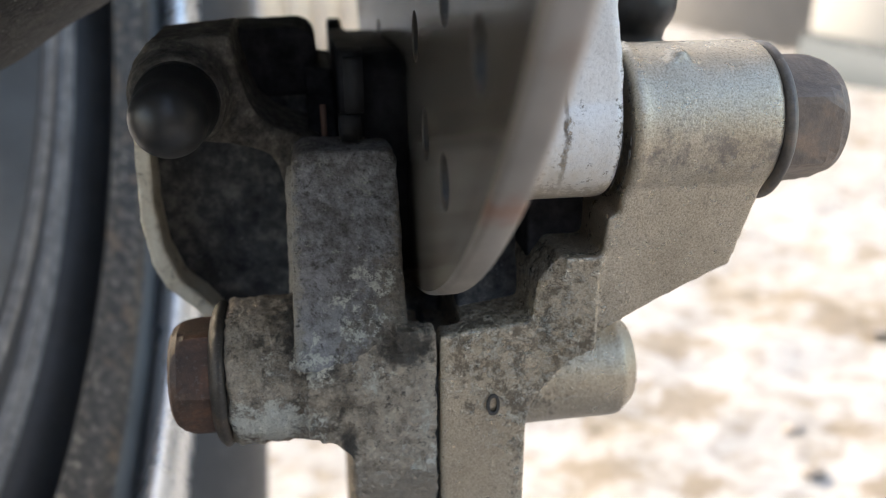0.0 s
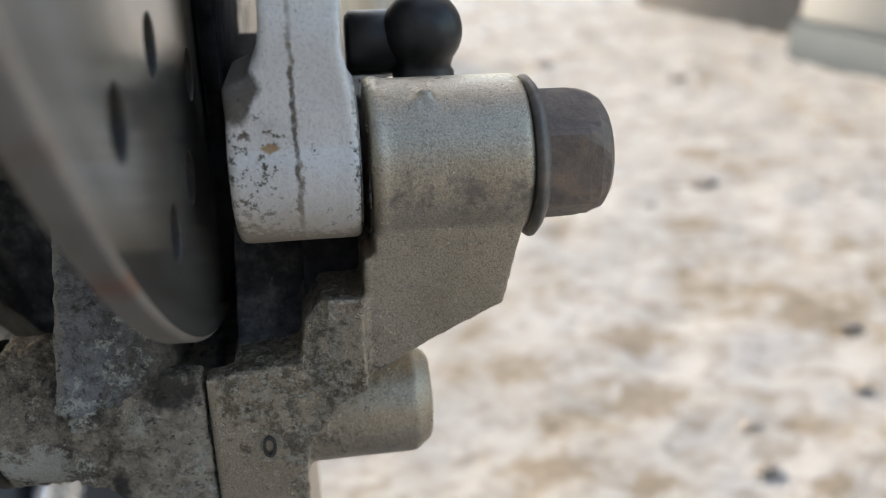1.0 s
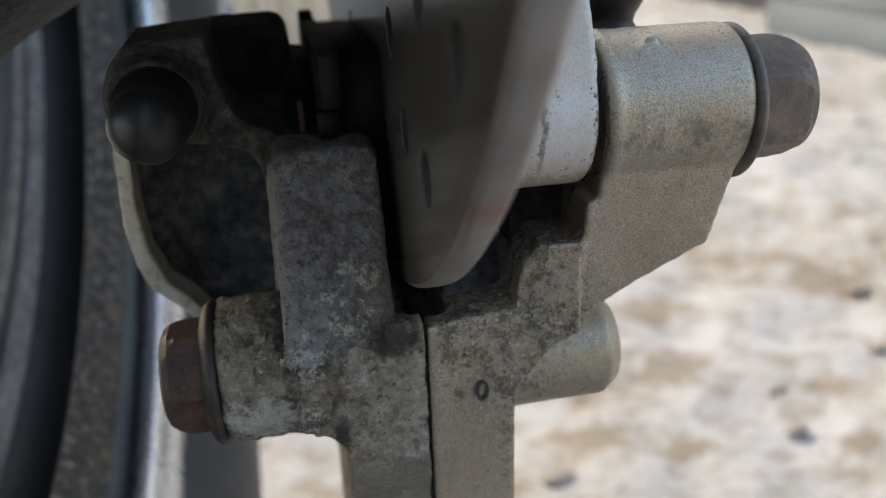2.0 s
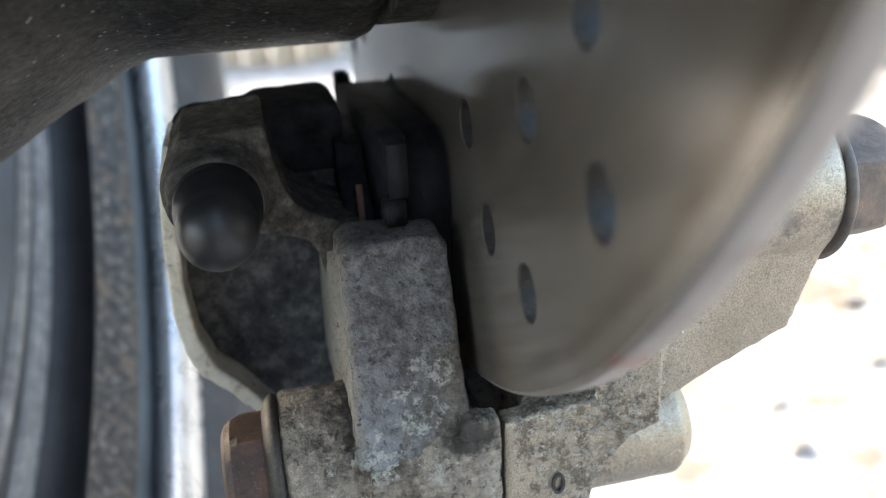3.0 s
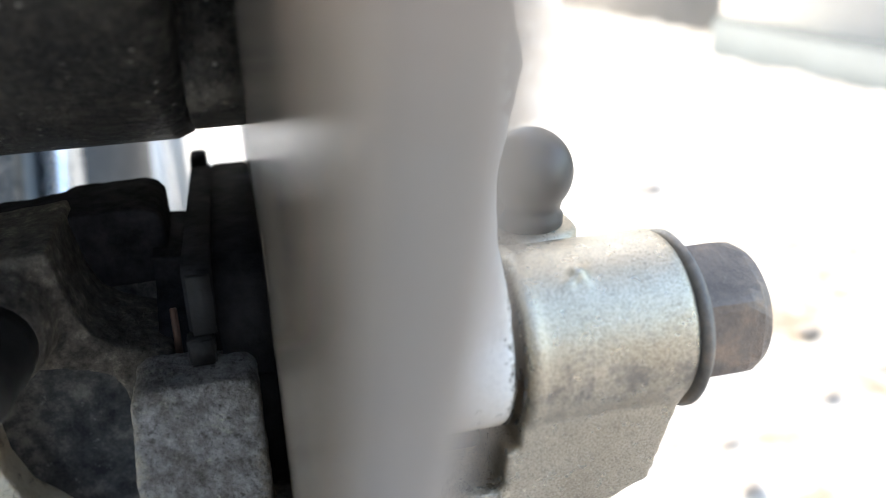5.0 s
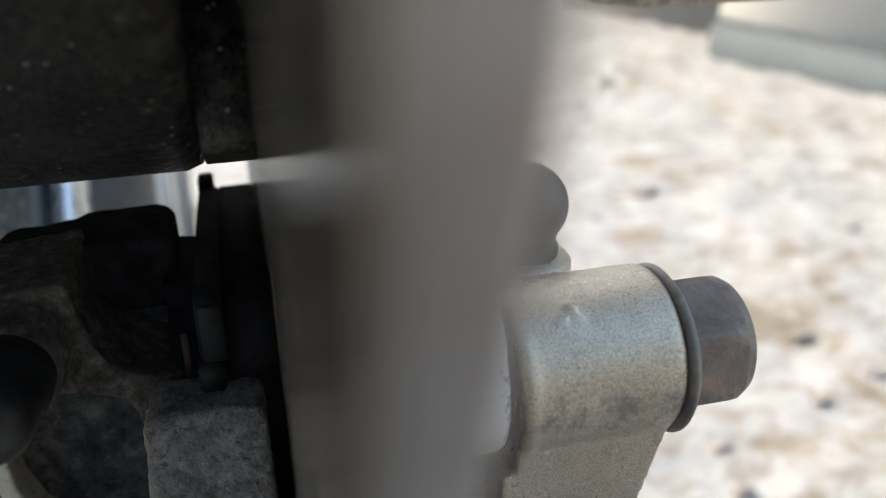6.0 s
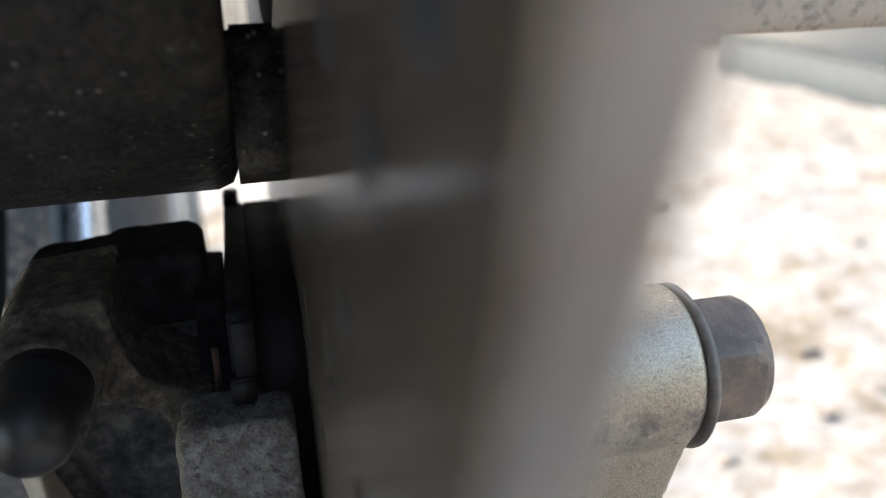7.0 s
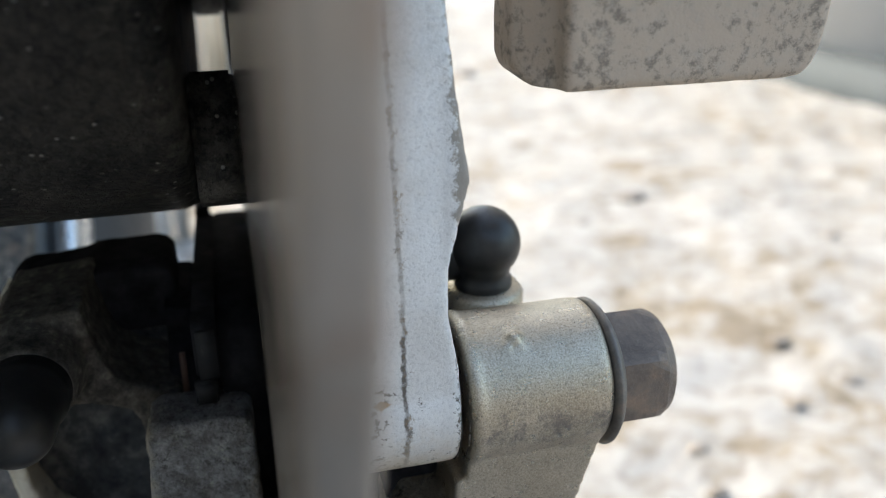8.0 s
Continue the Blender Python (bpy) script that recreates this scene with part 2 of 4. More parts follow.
def mat_silver():
    """Chipped silver paint with a dirty seam and dark pits down to the metal."""
    k = Mat("chipped_silver_paint")
    x, _, z = k.xyz()[0:3]
    grain, big = k.noise(2600, 4, 0.75), k.noise(150, 6, 0.65)
    col = k.ramp(big, [(0.3, (0.69, 0.675, 0.655)), (0.7, (0.82, 0.81, 0.795))])
    col = k.mix(k.ramp(grain, [(0.36, 0.4), (0.48, 0.0)]), col, (0.42, 0.41, 0.40))
    edge = k.math("MINIMUM", k.math("MAXIMUM", k.math("MULTIPLY", k.math("SUBTRACT", 0.0118, x), 22.0), -0.05), 0.045)
    low = k.math("MINIMUM", k.math("MAXIMUM", k.math("MULTIPLY", k.math("SUBTRACT", 0.2445, z), 12.0), -0.10), 0.05)
    base = k.math("MAXIMUM", k.math("MULTIPLY", k.math("SUBTRACT", 0.2318, z), 60.0), 0.0)
    side = k.math("MINIMUM", k.math("MAXIMUM", k.math("MULTIPLY", k.math("SUBTRACT", x, 0.0182), 90.0), 0.0), 0.09)
    src = k.math("ADD", k.math("ADD", k.math("ADD", k.noise(1050, 7, 0.75), edge), side), k.math("ADD", low, base))
    chips = k.ramp(src, [(0.625, 0.0), (0.66, 1.0)])
    wob = k.math("MULTIPLY", k.math("SUBTRACT", k.noise(420, 7, 0.75), 0.5), 1.3)
    off = k.math("ABSOLUTE", k.math("SUBTRACT", k.math("ADD", k.math("MULTIPLY", x, 1000.0), wob), 13.1))
    seam = k.math("MULTIPLY", k.ramp(off, [(0.14, 0.95), (0.34, 0.0)]), k.ramp(k.noise(420, 7, 0.78), [(0.40, 0.5), (0.52, 1.0)]))
    seam = k.math("MULTIPLY", seam, k.ramp(k.math("MULTIPLY", z, 4.0), [(0.995, 1.0), (1.0, 0.6)]))
    # flakes of paint gone beside the seam, and a crust along the outer edge
    beside = k.ramp(k.math("ADD", k.math("MULTIPLY", off, -0.11), k.noise(760, 9, 0.82)), [(0.50, 0.0), (0.55, 0.85)])
    crusty = k.ramp(k.math("ADD", k.math("MULTIPLY", k.math("SUBTRACT", x, 0.0192), 160.0), k.noise(700, 9, 0.82)), [(0.50, 0.0), (0.58, 0.85)])
    col = k.mix(chips, col, k.mix(k.ramp(k.noise(900, 4, 0.7), [(0.4, 0.0), (0.6, 1.0)]), (0.07, 0.058, 0.045), (0.20, 0.18, 0.15)))
    col = k.mix(seam, col, (0.10, 0.085, 0.072))
    col = k.mix(beside, col, k.mix(k.ramp(k.noise(500, 4, 0.7), [(0.42, 0.0), (0.6, 1.0)]), (0.11, 0.092, 0.075), (0.30, 0.21, 0.12)))
    col = k.mix(crusty, col, (0.24, 0.205, 0.165))
    spot = k.math("SUBTRACT", 1.0, k.math("ADD", k.math("MULTIPLY", k.math("ABSOLUTE", k.math("SUBTRACT", x, 0.0104)), 700.0), k.math("MULTIPLY", k.math("ABSOLUTE", k.math("SUBTRACT", z, 0.2400)), 1100.0)))
    rust = k.ramp(k.math("ADD", spot, k.math("MULTIPLY", k.noise(900, 4, 0.7), 0.6)), [(0.45, 0.0), (0.75, 0.85)])
    col = k.mix(rust, col, (0.38, 0.22, 0.07))
    corner = k.math("SUBTRACT", 1.0, k.math("ADD", k.math("MULTIPLY", k.math("MAXIMUM", k.math("SUBTRACT", x, 0.0078), 0.0), 330.0), k.math("MULTIPLY", k.math("ABSOLUTE", k.math("SUBTRACT", z, 0.2462)), 200.0)))
    col = k.mix(k.ramp(k.math("ADD", corner, k.math("MULTIPLY", k.noise(500, 8, 0.75), 0.8)), [(0.50, 0.0), (0.75, 0.92)]), col, (0.062, 0.054, 0.044))
    # cream road film on the foot
    foot = k.math("ADD", k.math("MULTIPLY", k.math("SUBTRACT", 0.2350, z), 55.0), k.noise(300, 6, 0.7))
    col = k.mix(k.ramp(foot, [(0.42, 0.0), (0.80, 0.75)]), col, (0.62, 0.53, 0.42))
    dirt = k.ramp(k.noise(90, 7, 0.7), [(0.55, 0.0), (0.75, 0.4)])
    col = k.mix(dirt, col, (0.40, 0.36, 0.30))
    return k.out(col, k.ramp(big, [(0.3, 0.30), (0.7, 0.42)]), 0.2,
                 [(grain, 0.0002, 0.45), (k.noise(1300, 3, 0.6), 0.0003, 0.08), (chips, 0.0005, -0.9), (seam, 0.0005, -0.8)])


def mat_disc():
    """Ground brake-disc steel: fine circular scoring about the axle, faint brown film."""
    k = Mat("ground_disc_steel")
    _, y, z = k.xyz()[0:3]
    dy, dz = k.math("SUBTRACT", y, AXLE_Y * MM), k.math("SUBTRACT", z, AXLE_Z * MM)
    r = k.math("SQRT", k.math("ADD", k.math("MULTIPLY", dy, dy), k.math("MULTIPLY", dz, dz)))
    rv = k.add("ShaderNodeCombineXYZ")
    k.link(r, rv.inputs[0])
    rings = k.noise(2200, 5, 0.8, co=rv.outputs[0])
    wide = k.noise(260, 3, 0.6, co=rv.outputs[0])
    film = k.noise(60, 4, 0.6)
    col = k.ramp(wide, [(0.3, (0.33, 0.298, 0.255)), (0.7, (0.45, 0.41, 0.36))])
    col = k.mix(k.ramp(film, [(0.42, 0.0), (0.75, 0.5)]), col, (0.24, 0.20, 0.16))
    groove = k.ramp(k.noise(900, 3, 0.7, co=rv.outputs[0]), [(0.58, 0.0), (0.72, 0.18)])
    col = k.mix(groove, col, (0.20, 0.15, 0.11))
    ring = k.math("ABSOLUTE", k.math("SUBTRACT", r, 0.1058))
    lip = k.math("MULTIPLY", k.ramp(k.math("MULTIPLY", ring, 1000.0), [(0.5, 0.6), (1.3, 0.0)]), k.ramp(k.noise(150, 6, 0.75), [(0.38, 0.3), (0.6, 1.0)]))
    col = k.mix(lip, col, (0.17, 0.125, 0.09))
    # the grinding marks run in circles, so highlights spread across them
    tangent = k.add("ShaderNodeTangent")
    tangent.direction_type, tangent.axis = "RADIAL", "X"
    k.link(tangent.outputs[0], k.b.inputs["Tangent"])
    k.b.inputs["Anisotropic"].default_value = 0.45
    return k.out(col, k.ramp(rings, [(0.3, 0.17), (0.7, 0.22)]), 0.8,
                 [(rings, 0.00001, 0.11)])


def mat_disc_edge():
    """The turned outer edge of the disc, duller, with rust bloom in places."""
    k = Mat("dull_disc_edge")
    n, big = k.noise(1400, 4, 0.7), k.noise(75, 5, 0.6)
    col = k.ramp(big, [(0.35, (0.34, 0.305, 0.27)), (0.65, (0.45, 0.41, 0.37))])
    rust = k.ramp(k.noise(110, 5, 0.65, distort=0.5), [(0.60, 0.0), (0.70, 0.55)])
    # one pink-brown patch of rust low on the edge
    y, z = k.xyz()[1:3]
    gone = k.math("ADD", k.math("ABSOLUTE", k.math("SUBTRACT", y, 0.0585)), k.math("MULTIPLY", k.math("ABSOLUTE", k.math("SUBTRACT", z, 0.2386)), 0.4))
    patch = k.ramp(k.math("ADD", k.math("MULTIPLY", gone, -130.0), k.math("ADD", k.noise(520, 6, 0.75), 0.25)), [(0.40, 0.0), (0.64, 0.7)])
    col = k.mix(rust, col, (0.30, 0.18, 0.125))
    col = k.mix(patch, col, (0.36, 0.185, 0.125))
    return k.out(col, k.ramp(n, [(0.3, 0.34), (0.7, 0.5)]), 0.75, [(n, 0.0001, 0.4)])


def mat_rust(name, a, b, c, metal=0.35):
    """Plated bolt steel gone brown; a, b, c: dark, middle and rusty colours."""
    k = Mat(name)
    big, fine = k.noise(190, 6, 0.7, distort=0.4), k.noise(1900, 4, 0.7)
    col = k.ramp(big, [(0.33, a), (0.52, b), (0.7, c)])
    col = k.mix(k.ramp(fine, [(0.55, 0.0), (0.8, 0.4)]), col, (0.33, 0.30, 0.26))
    return k.out(col, k.ramp(fine, [(0.3, 0.42), (0.7, 0.68)]), metal, [(fine, 0.0002, 0.45), (big, 0.0006, 0.3)])


def mat_rubber(name="black_rubber", base=0.013, dust=0.07, rough=(0.34, 0.46)):
    k = Mat(name)
    fine, big = k.noise(900, 5, 0.7), k.noise(120, 5, 0.7)
    col = k.mix(k.ramp(big, [(0.48, 0.0), (0.8, 0.45)]), (base, base, base * 1.05), (dust, dust * 0.95, dust * 0.85))
    return k.out(col, k.ramp(fine, [(0.3, rough[0]), (0.7, rough[1])]), 0.0, [(fine, 0.0001, 0.25)])


def mat_hub():
    """Black wheel paint with dried mud film and pale grit specks."""
    k = Mat("dusty_black_paint")
    big, fine = k.noise(70, 6, 0.7), k.noise(800, 5, 0.75)
    x = k.xyz()[0]
    flare = k.math("MINIMUM", k.math("MAXIMUM", k.math("MULTIPLY", k.math("SUBTRACT", -0.040, x), 12.0), -0.02), 0.06)
    dusty = k.math("ADD", k.math("ADD", k.math("MULTIPLY", big, 0.6), k.math("MULTIPLY", k.noise(620, 9, 0.82), 0.4)), flare)
    col = k.ramp(dusty, [(0.43, (0.014, 0.0145, 0.016)), (0.50, (0.032, 0.031, 0.030)), (0.57, (0.062, 0.058, 0.053)), (0.64, (0.12, 0.112, 0.097)), (0.74, (0.36, 0.335, 0.285))])
    end = k.math("MINIMUM", k.math("MAXIMUM", k.math("MULTIPLY", k.math("ADD", x, 0.017), 14.0), 0.0), 0.12)
    film = k.ramp(k.math("ADD", k.noise(260, 9, 0.8), end), [(0.60, 0.0), (0.70, 0.6)])
    col = k.mix(film, col, (0.20, 0.185, 0.16))
    col = k.mix(k.ramp(k.noise(1100, 6, 0.8), [(0.46, 0.0), (0.62, 0.55)]), col, (0.105, 0.098, 0.085))
    cell = k.cells(520)
    speck = k.math("MULTIPLY", k.ramp(cell, [(0.10, 1.0), (0.15, 0.0)]), k.ramp(k.noise(330, 3, 0.5), [(0.42, 0.0), (0.48, 1.0)]))
    col = k.mix(speck, col, (0.36, 0.35, 0.33))
    return k.out(col, k.ramp(fine, [(0.3, 0.34), (0.7, 0.62)]), 0.0,
                 [(fine, 0.0007, 0.9), (film, 0.0004, 0.7), (speck, 0.0008, 0.9)], 0.22)


def mat_rim():
    """Cast rim with brown road dirt along its edges."""
    k = Mat("dirty_cast_rim")
    big, fine = k.noise(420, 9, 0.8), k.noise(900, 5, 0.7)
    col = k.ramp(big, [(0.44, (0.020, 0.0195, 0.019)), (0.53, (0.055, 0.050, 0.045)), (0.59, (0.15, 0.128, 0.105)), (0.65, (0.60, 0.55, 0.47))])
    mud = k.ramp(k.noise(105, 7, 0.75), [(0.55, 0.0), (0.62, 0.8)])
    col = k.mix(mud, col, (0.15, 0.105, 0.07))
    return k.out(col, k.ramp(fine, [(0.3, 0.35), (0.7, 0.6)]), 0.2, [(fine, 0.0004, 0.4)])


def mat_polished():
    k = Mat("polished_rim_lip")
    n = k.noise(90, 5, 0.7)
    col = k.ramp(n, [(0.35, (0.55, 0.56, 0.57)), (0.7, (0.76, 0.765, 0.77))])
    return k.out(col, k.ramp(n, [(0.3, 0.18), (0.7, 0.4)]), 0.8, [(k.noise(800, 4, 0.7), 0.0001, 0.3)])


def mat_flaked():
    """Pale paint lifting in grey, dirt-filled flakes."""
    k = Mat("flaking_beige_paint")
    src = k.noise(560, 10, 0.84)
    big = k.noise(60, 5, 0.6)
    mask = k.ramp(k.math("ADD", src, k.math("MULTIPLY", k.math("SUBTRACT", big, 0.5), 0.35)), [(0.50, 0.0), (0.58, 0.8)])
    col = k.mix(mask, (0.50, 0.405, 0.315), (0.17, 0.14, 0.11))
    col = k.mix(k.ramp(k.noise(900, 5, 0.7), [(0.5, 0.0), (0.8, 0.5)]), col, (0.38, 0.345, 0.30))
    return k.out(col, 0.6, 0.1, [(mask, 0.0003, -0.6), (k.noise(1300, 4, 0.7), 0.0002, 0.4)])


def mat_snow():
    """Trampled snow with sand and soil showing through."""
    k = Mat("trampled_snow")
    a, b, c = k.noise(7, 8, 0.66, distort=0.5), k.noise(30, 7, 0.7, distort=0.3), k.noise(110, 6, 0.7)
    mixv = k.math("ADD", k.math("ADD", k.math("MULTIPLY", a, 0.44), k.math("MULTIPLY", b, 0.42)), k.math("MULTIPLY", c, 0.14))
    col = k.ramp(mixv, [(0.37, (0.12, 0.098, 0.072)), (0.41, (0.20, 0.168, 0.128)), (0.445, (0.30, 0.272, 0.232)), (0.475, (0.328, 0.321, 0.311)), (0.56, (0.388, 0.386, 0.382))])
    scuff = k.ramp(k.noise(62, 6, 0.7, distort=0.4, stretch=(0.8, 1.3, 1.0)), [(0.49, 0.0), (0.61, 0.68)])
    col = k.mix(scuff, col, (0.185, 0.158, 0.124))
    grit = k.ramp(k.noise(45, 7, 0.75), [(0.62, 0.0), (0.70, 0.75)])
    col = k.mix(grit, col, (0.19, 0.16, 0.135))
    # bare patches of trodden soil
    x, y = k.xyz()[0:2]
    best = None
    for px, py, pr in ((0.262, 0.356, 0.018), (0.188, 0.397, 0.032), (0.120, 0.345, 0.024), (0.202, 0.465, 0.034), (0.332, 0.472, 0.030), (0.125, 0.435, 0.026),
                       (0.325, 0.519, 0.024), (0.323, 0.645, 0.030), (0.413, 0.831, 0.035), (0.164, 0.326, 0.016), (0.249, 0.307, 0.014), (0.314, 0.387, 0.012)):
        dx, dy = k.math("SUBTRACT", x, px), k.math("MULTIPLY", k.math("SUBTRACT", y, py), 1.3)
        g = k.math("SUBTRACT", 1.0, k.math("DIVIDE", k.math("SQRT", k.math("ADD", k.math("MULTIPLY", dx, dx), k.math("MULTIPLY", dy, dy))), pr))
        best = g if best is None else k.math("MAXIMUM", best, g)
    bare = k.ramp(k.math("ADD", k.math("MULTIPLY", k.math("MAXIMUM", best, -0.6), 0.26), k.noise(75, 8, 0.76)), [(0.49, 0.0), (0.64, 0.88)])
    col = k.mix(bare, col, k.mix(k.noise(160, 6, 0.7), (0.25, 0.205, 0.15), (0.13, 0.105, 0.075)))
    return k.out(col, 0.75, 0.0, [(b, 0.012, 0.5), (k.noise(160, 6, 0.7), 0.004, 0.5)])


def mat_plain(name, rgb, rough=0.7, scale=14.0, var=0.12, bump=0.002, spec=0.5):
    k = Mat(name)
    n = k.noise(scale, 6, 0.65)
    lo, hi = tuple(c * (1 - var) for c in rgb), tuple(min(1, c * (1 + var)) for c in rgb)
    return k.out(k.ramp(n, [(0.3, lo), (0.7, hi)]), rough, 0.0, [(k.noise(scale * 12, 5, 0.7), bump, 0.4)], spec)


CAST, DIRTY, BLOCK, SHADEGRIME, SILVER = mat_cast(), mat_cast_dirty(), mat_block(), mat_shaded_grime(), mat_silver()
DISC, EDGE = mat_disc(), mat_disc_edge()
BOLT = mat_rust("brown_bolt_steel", (0.11, 0.09, 0.076), (0.19, 0.15, 0.122), (0.29, 0.205, 0.145))
RUSTY = mat_rust("rusty_bolt_steel", (0.045, 0.029, 0.022), (0.105, 0.056, 0.037), (0.23, 0.10, 0.05), 0.15)
FLANGE = mat_rust("dark_flange_steel", (0.12, 0.108, 0.096), (0.20, 0.178, 0.155), (0.30, 0.235, 0.18), 0.5)
DARKRUST = mat_rust("rust_stained_flange", (0.022, 0.019, 0.017), (0.045, 0.037, 0.030), (0.09, 0.062, 0.044), 0.2)
RUBBER, TYRE = mat_rubber(), mat_rubber("tyre_rubber", 0.026, 0.11, (0.5, 0.7))
ALLOY = mat_rust("dull_alloy", (0.10, 0.10, 0.10), (0.17, 0.17, 0.17), (0.24, 0.235, 0.23), 0.6)
EAR, LITRIM = mat_ear(), mat_lit_rim()
HUB, RIM, POLISHED, FLAKED, SNOW = mat_hub(), mat_rim(), mat_polished(), mat_flaked(), mat_snow()
PADMAT = mat_plain("brake_pad_compound", (0.022, 0.022, 0.024), 0.9, 300, 0.4, 0.0004, 0.02)
PLATE = mat_plain("sooty_pad_steel", (0.024, 0.024, 0.027), 0.9, 260, 0.5, 0.0004, 0.02)
CLIP = mat_plain("sooty_spring_steel", (0.015, 0.0155, 0.0175), 0.6, 260, 0.4, 0.0003, 0.3)
COPPER = mat_plain("copper_shim", (0.20, 0.125, 0.095), 0.5, 200, 0.3, 0.0002)
# near-black for bridge and piston, and for the shade painted behind the slot
NEARBLACK = mat_plain("near_black_casting", (0.026, 0.026, 0.029), 0.9, 300, 0.6, 0.0008, 0.02)
BORE = mat_rust("drilled_bore_steel", (0.030, 0.027, 0.025), (0.05, 0.044, 0.038), (0.09, 0.07, 0.055), 0.3)
INK = mat_plain("dark_recess_dirt", (0.05, 0.045, 0.04), 0.8, 400, 0.3, 0.0002)


# ---- mesh helpers (dimensions in mm) ----
def link_mesh(name, bm, material, parent=None, label="", smooth=True):
    me = bpy.data.meshes.new(name)
    bmesh.ops.recalc_face_normals(bm, faces=bm.faces)
    bm.to_mesh(me)
    bm.free()
    for p in me.polygons:
        p.use_smooth = smooth
    for m in material if isinstance(material, (list, tuple)) else (material,):
        me.materials.append(m)
    ob = new(name, me)
    if parent:
        ob.parent = parent
    return tagged(ob, label)


def part(name, bm, material, parent, label="", smooth=True):
    return link_mesh(name, bm, material, parent, label, smooth)


def thing(name, label, category, group="", kind=""):
    return tagged(new(name), label, category, group, kind)


def prism(bm, poly, front, back, axis="y", bevel=0.0, segs=2):
    """A prism over a polygon. axis y: poly in (x, z), between the depths front and back (numbers, or functions of the two coordinates).
    axis x: poly in (y, z), between two x."""
    def place(a, b, d):
        d = d(a, b) if callable(d) else d
        return Vector((a, d, b)) * MM if axis == "y" else Vector((d, a, b)) * MM
    f = [bm.verts.new(place(a, b, front)) for a, b in poly]
    k = [bm.verts.new(place(a, b, back)) for a, b in poly]
    made = [bm.faces.new(f), bm.faces.new(k[::-1])]
    for i in range(len(poly)):
        j = (i + 1) % len(poly)
        made.append(bm.faces.new((f[j], f[i], k[i], k[j])))
    if bevel:
        edges = list({e for fc in made for e in fc.edges})
        bmesh.ops.bevel(bm, geom=edges, offset=bevel * MM, segments=segs, affect="EDGES", clamp_overlap=True)
    return bm


def lathe(bm, profile, centre, axis="x", seg=64, mats=None, closed=False):
    """Turn a profile of (position along the axis, radius) about an axis through centre. Radius 0 closes an end."""
    rings = []
    for a, r in profile:
        if r <= 1e-6:
            rings.append([bm.verts.new(turn_place(axis, centre, a, 0, 0))])
        else:
            rings.append([bm.verts.new(turn_place(axis, centre, a, r * math.cos(2 * math.pi * i / seg), r * math.sin(2 * math.pi * i / seg))) for i in range(seg)])
    pairs = list(zip(rings, rings[1:])) + ([(rings[-1], rings[0])] if closed else [])
    for n, (p, q) in enumerate(pairs):
        for i in range(seg):
            j = (i + 1) % seg
            if len(p) == 1 and len(q) == 1:
                continue
            if len(p) == 1:
                fc = bm.faces.new((p[0], q[i], q[j]))
            elif len(q) == 1:
                fc = bm.faces.new((p[i], q[0], p[j]))
            else:
                fc = bm.faces.new((p[i], q[i], q[j], p[j]))
            if mats:
                fc.material_index = mats[n]
    return bm


def turn_place(axis, c, a, u, v):
    if axis == "x":
        return Vector((a, c[0] + u, c[1] + v)) * MM
    if axis == "y":
        return Vector((c[0] + u, a, c[1] + v)) * MM
    return Vector((c[0] + u, c[1] + v, a)) * MM


def fuse(ob, voxel=0.45, rounds=4, rough=0.0, size=0.004):
    """Melt overlapping solids into one casting with soft, slightly uneven edges."""
    m = ob.modifiers.new("fuse", "REMESH")
    m.mode, m.voxel_size, m.use_smooth_shade = "VOXEL", voxel * MM, True
    s = ob.modifiers.new("soften", "SMOOTH")
    s.factor, s.iterations = 0.5, rounds
    if rough:
        tex = bpy.data.textures.new("casting", "CLOUDS")
        tex.noise_scale, tex.noise_depth = size, 3
        d = ob.modifiers.new("uneven", "DISPLACE")
        d.texture, d.strength, d.mid_level, d.texture_coords = tex, rough * MM, 0.5, "LOCAL"
    return ob


# ---- ground: one sheet to the horizon ----
def build_ground():
    steps = [0.0]
    while steps[-1] < 400:
        steps.append(steps[-1] + max(0.014, 0.03 * steps[-1] if steps[-1] > 1.3 else 0.014))
    xs = [-s for s in steps[:0:-1]] + steps
    bm = bmesh.new()
    grid = []
    for y in xs:
        row = []
        for x in xs:
            d = max(abs(x), abs(y))
            soft = 1.0 if d < 6 else max(0.0, 1 - (d - 6) / 20)
            h = (0.006 * noise.fractal((x * 7, y * 7, 0), 0.9, 2.1, 4) + 0.005 * noise.fractal((x * 24, y * 24, 3), 0.8, 2.1, 3)) * soft - 0.004
            row.append(bm.verts.new((x + 0.4, y + 0.6, h)))
        grid.append(row)
    for a, b in zip(grid, grid[1:]):
        for i in range(len(a) - 1):
            bm.faces.new((a[i], a[i + 1], b[i + 1], b[i]))
    ob = link_mesh("ground", bm, SNOW)
    return tagged(ob, "trampled patchy snow over sandy brown soil", "ground", kind="structure")


build_ground()

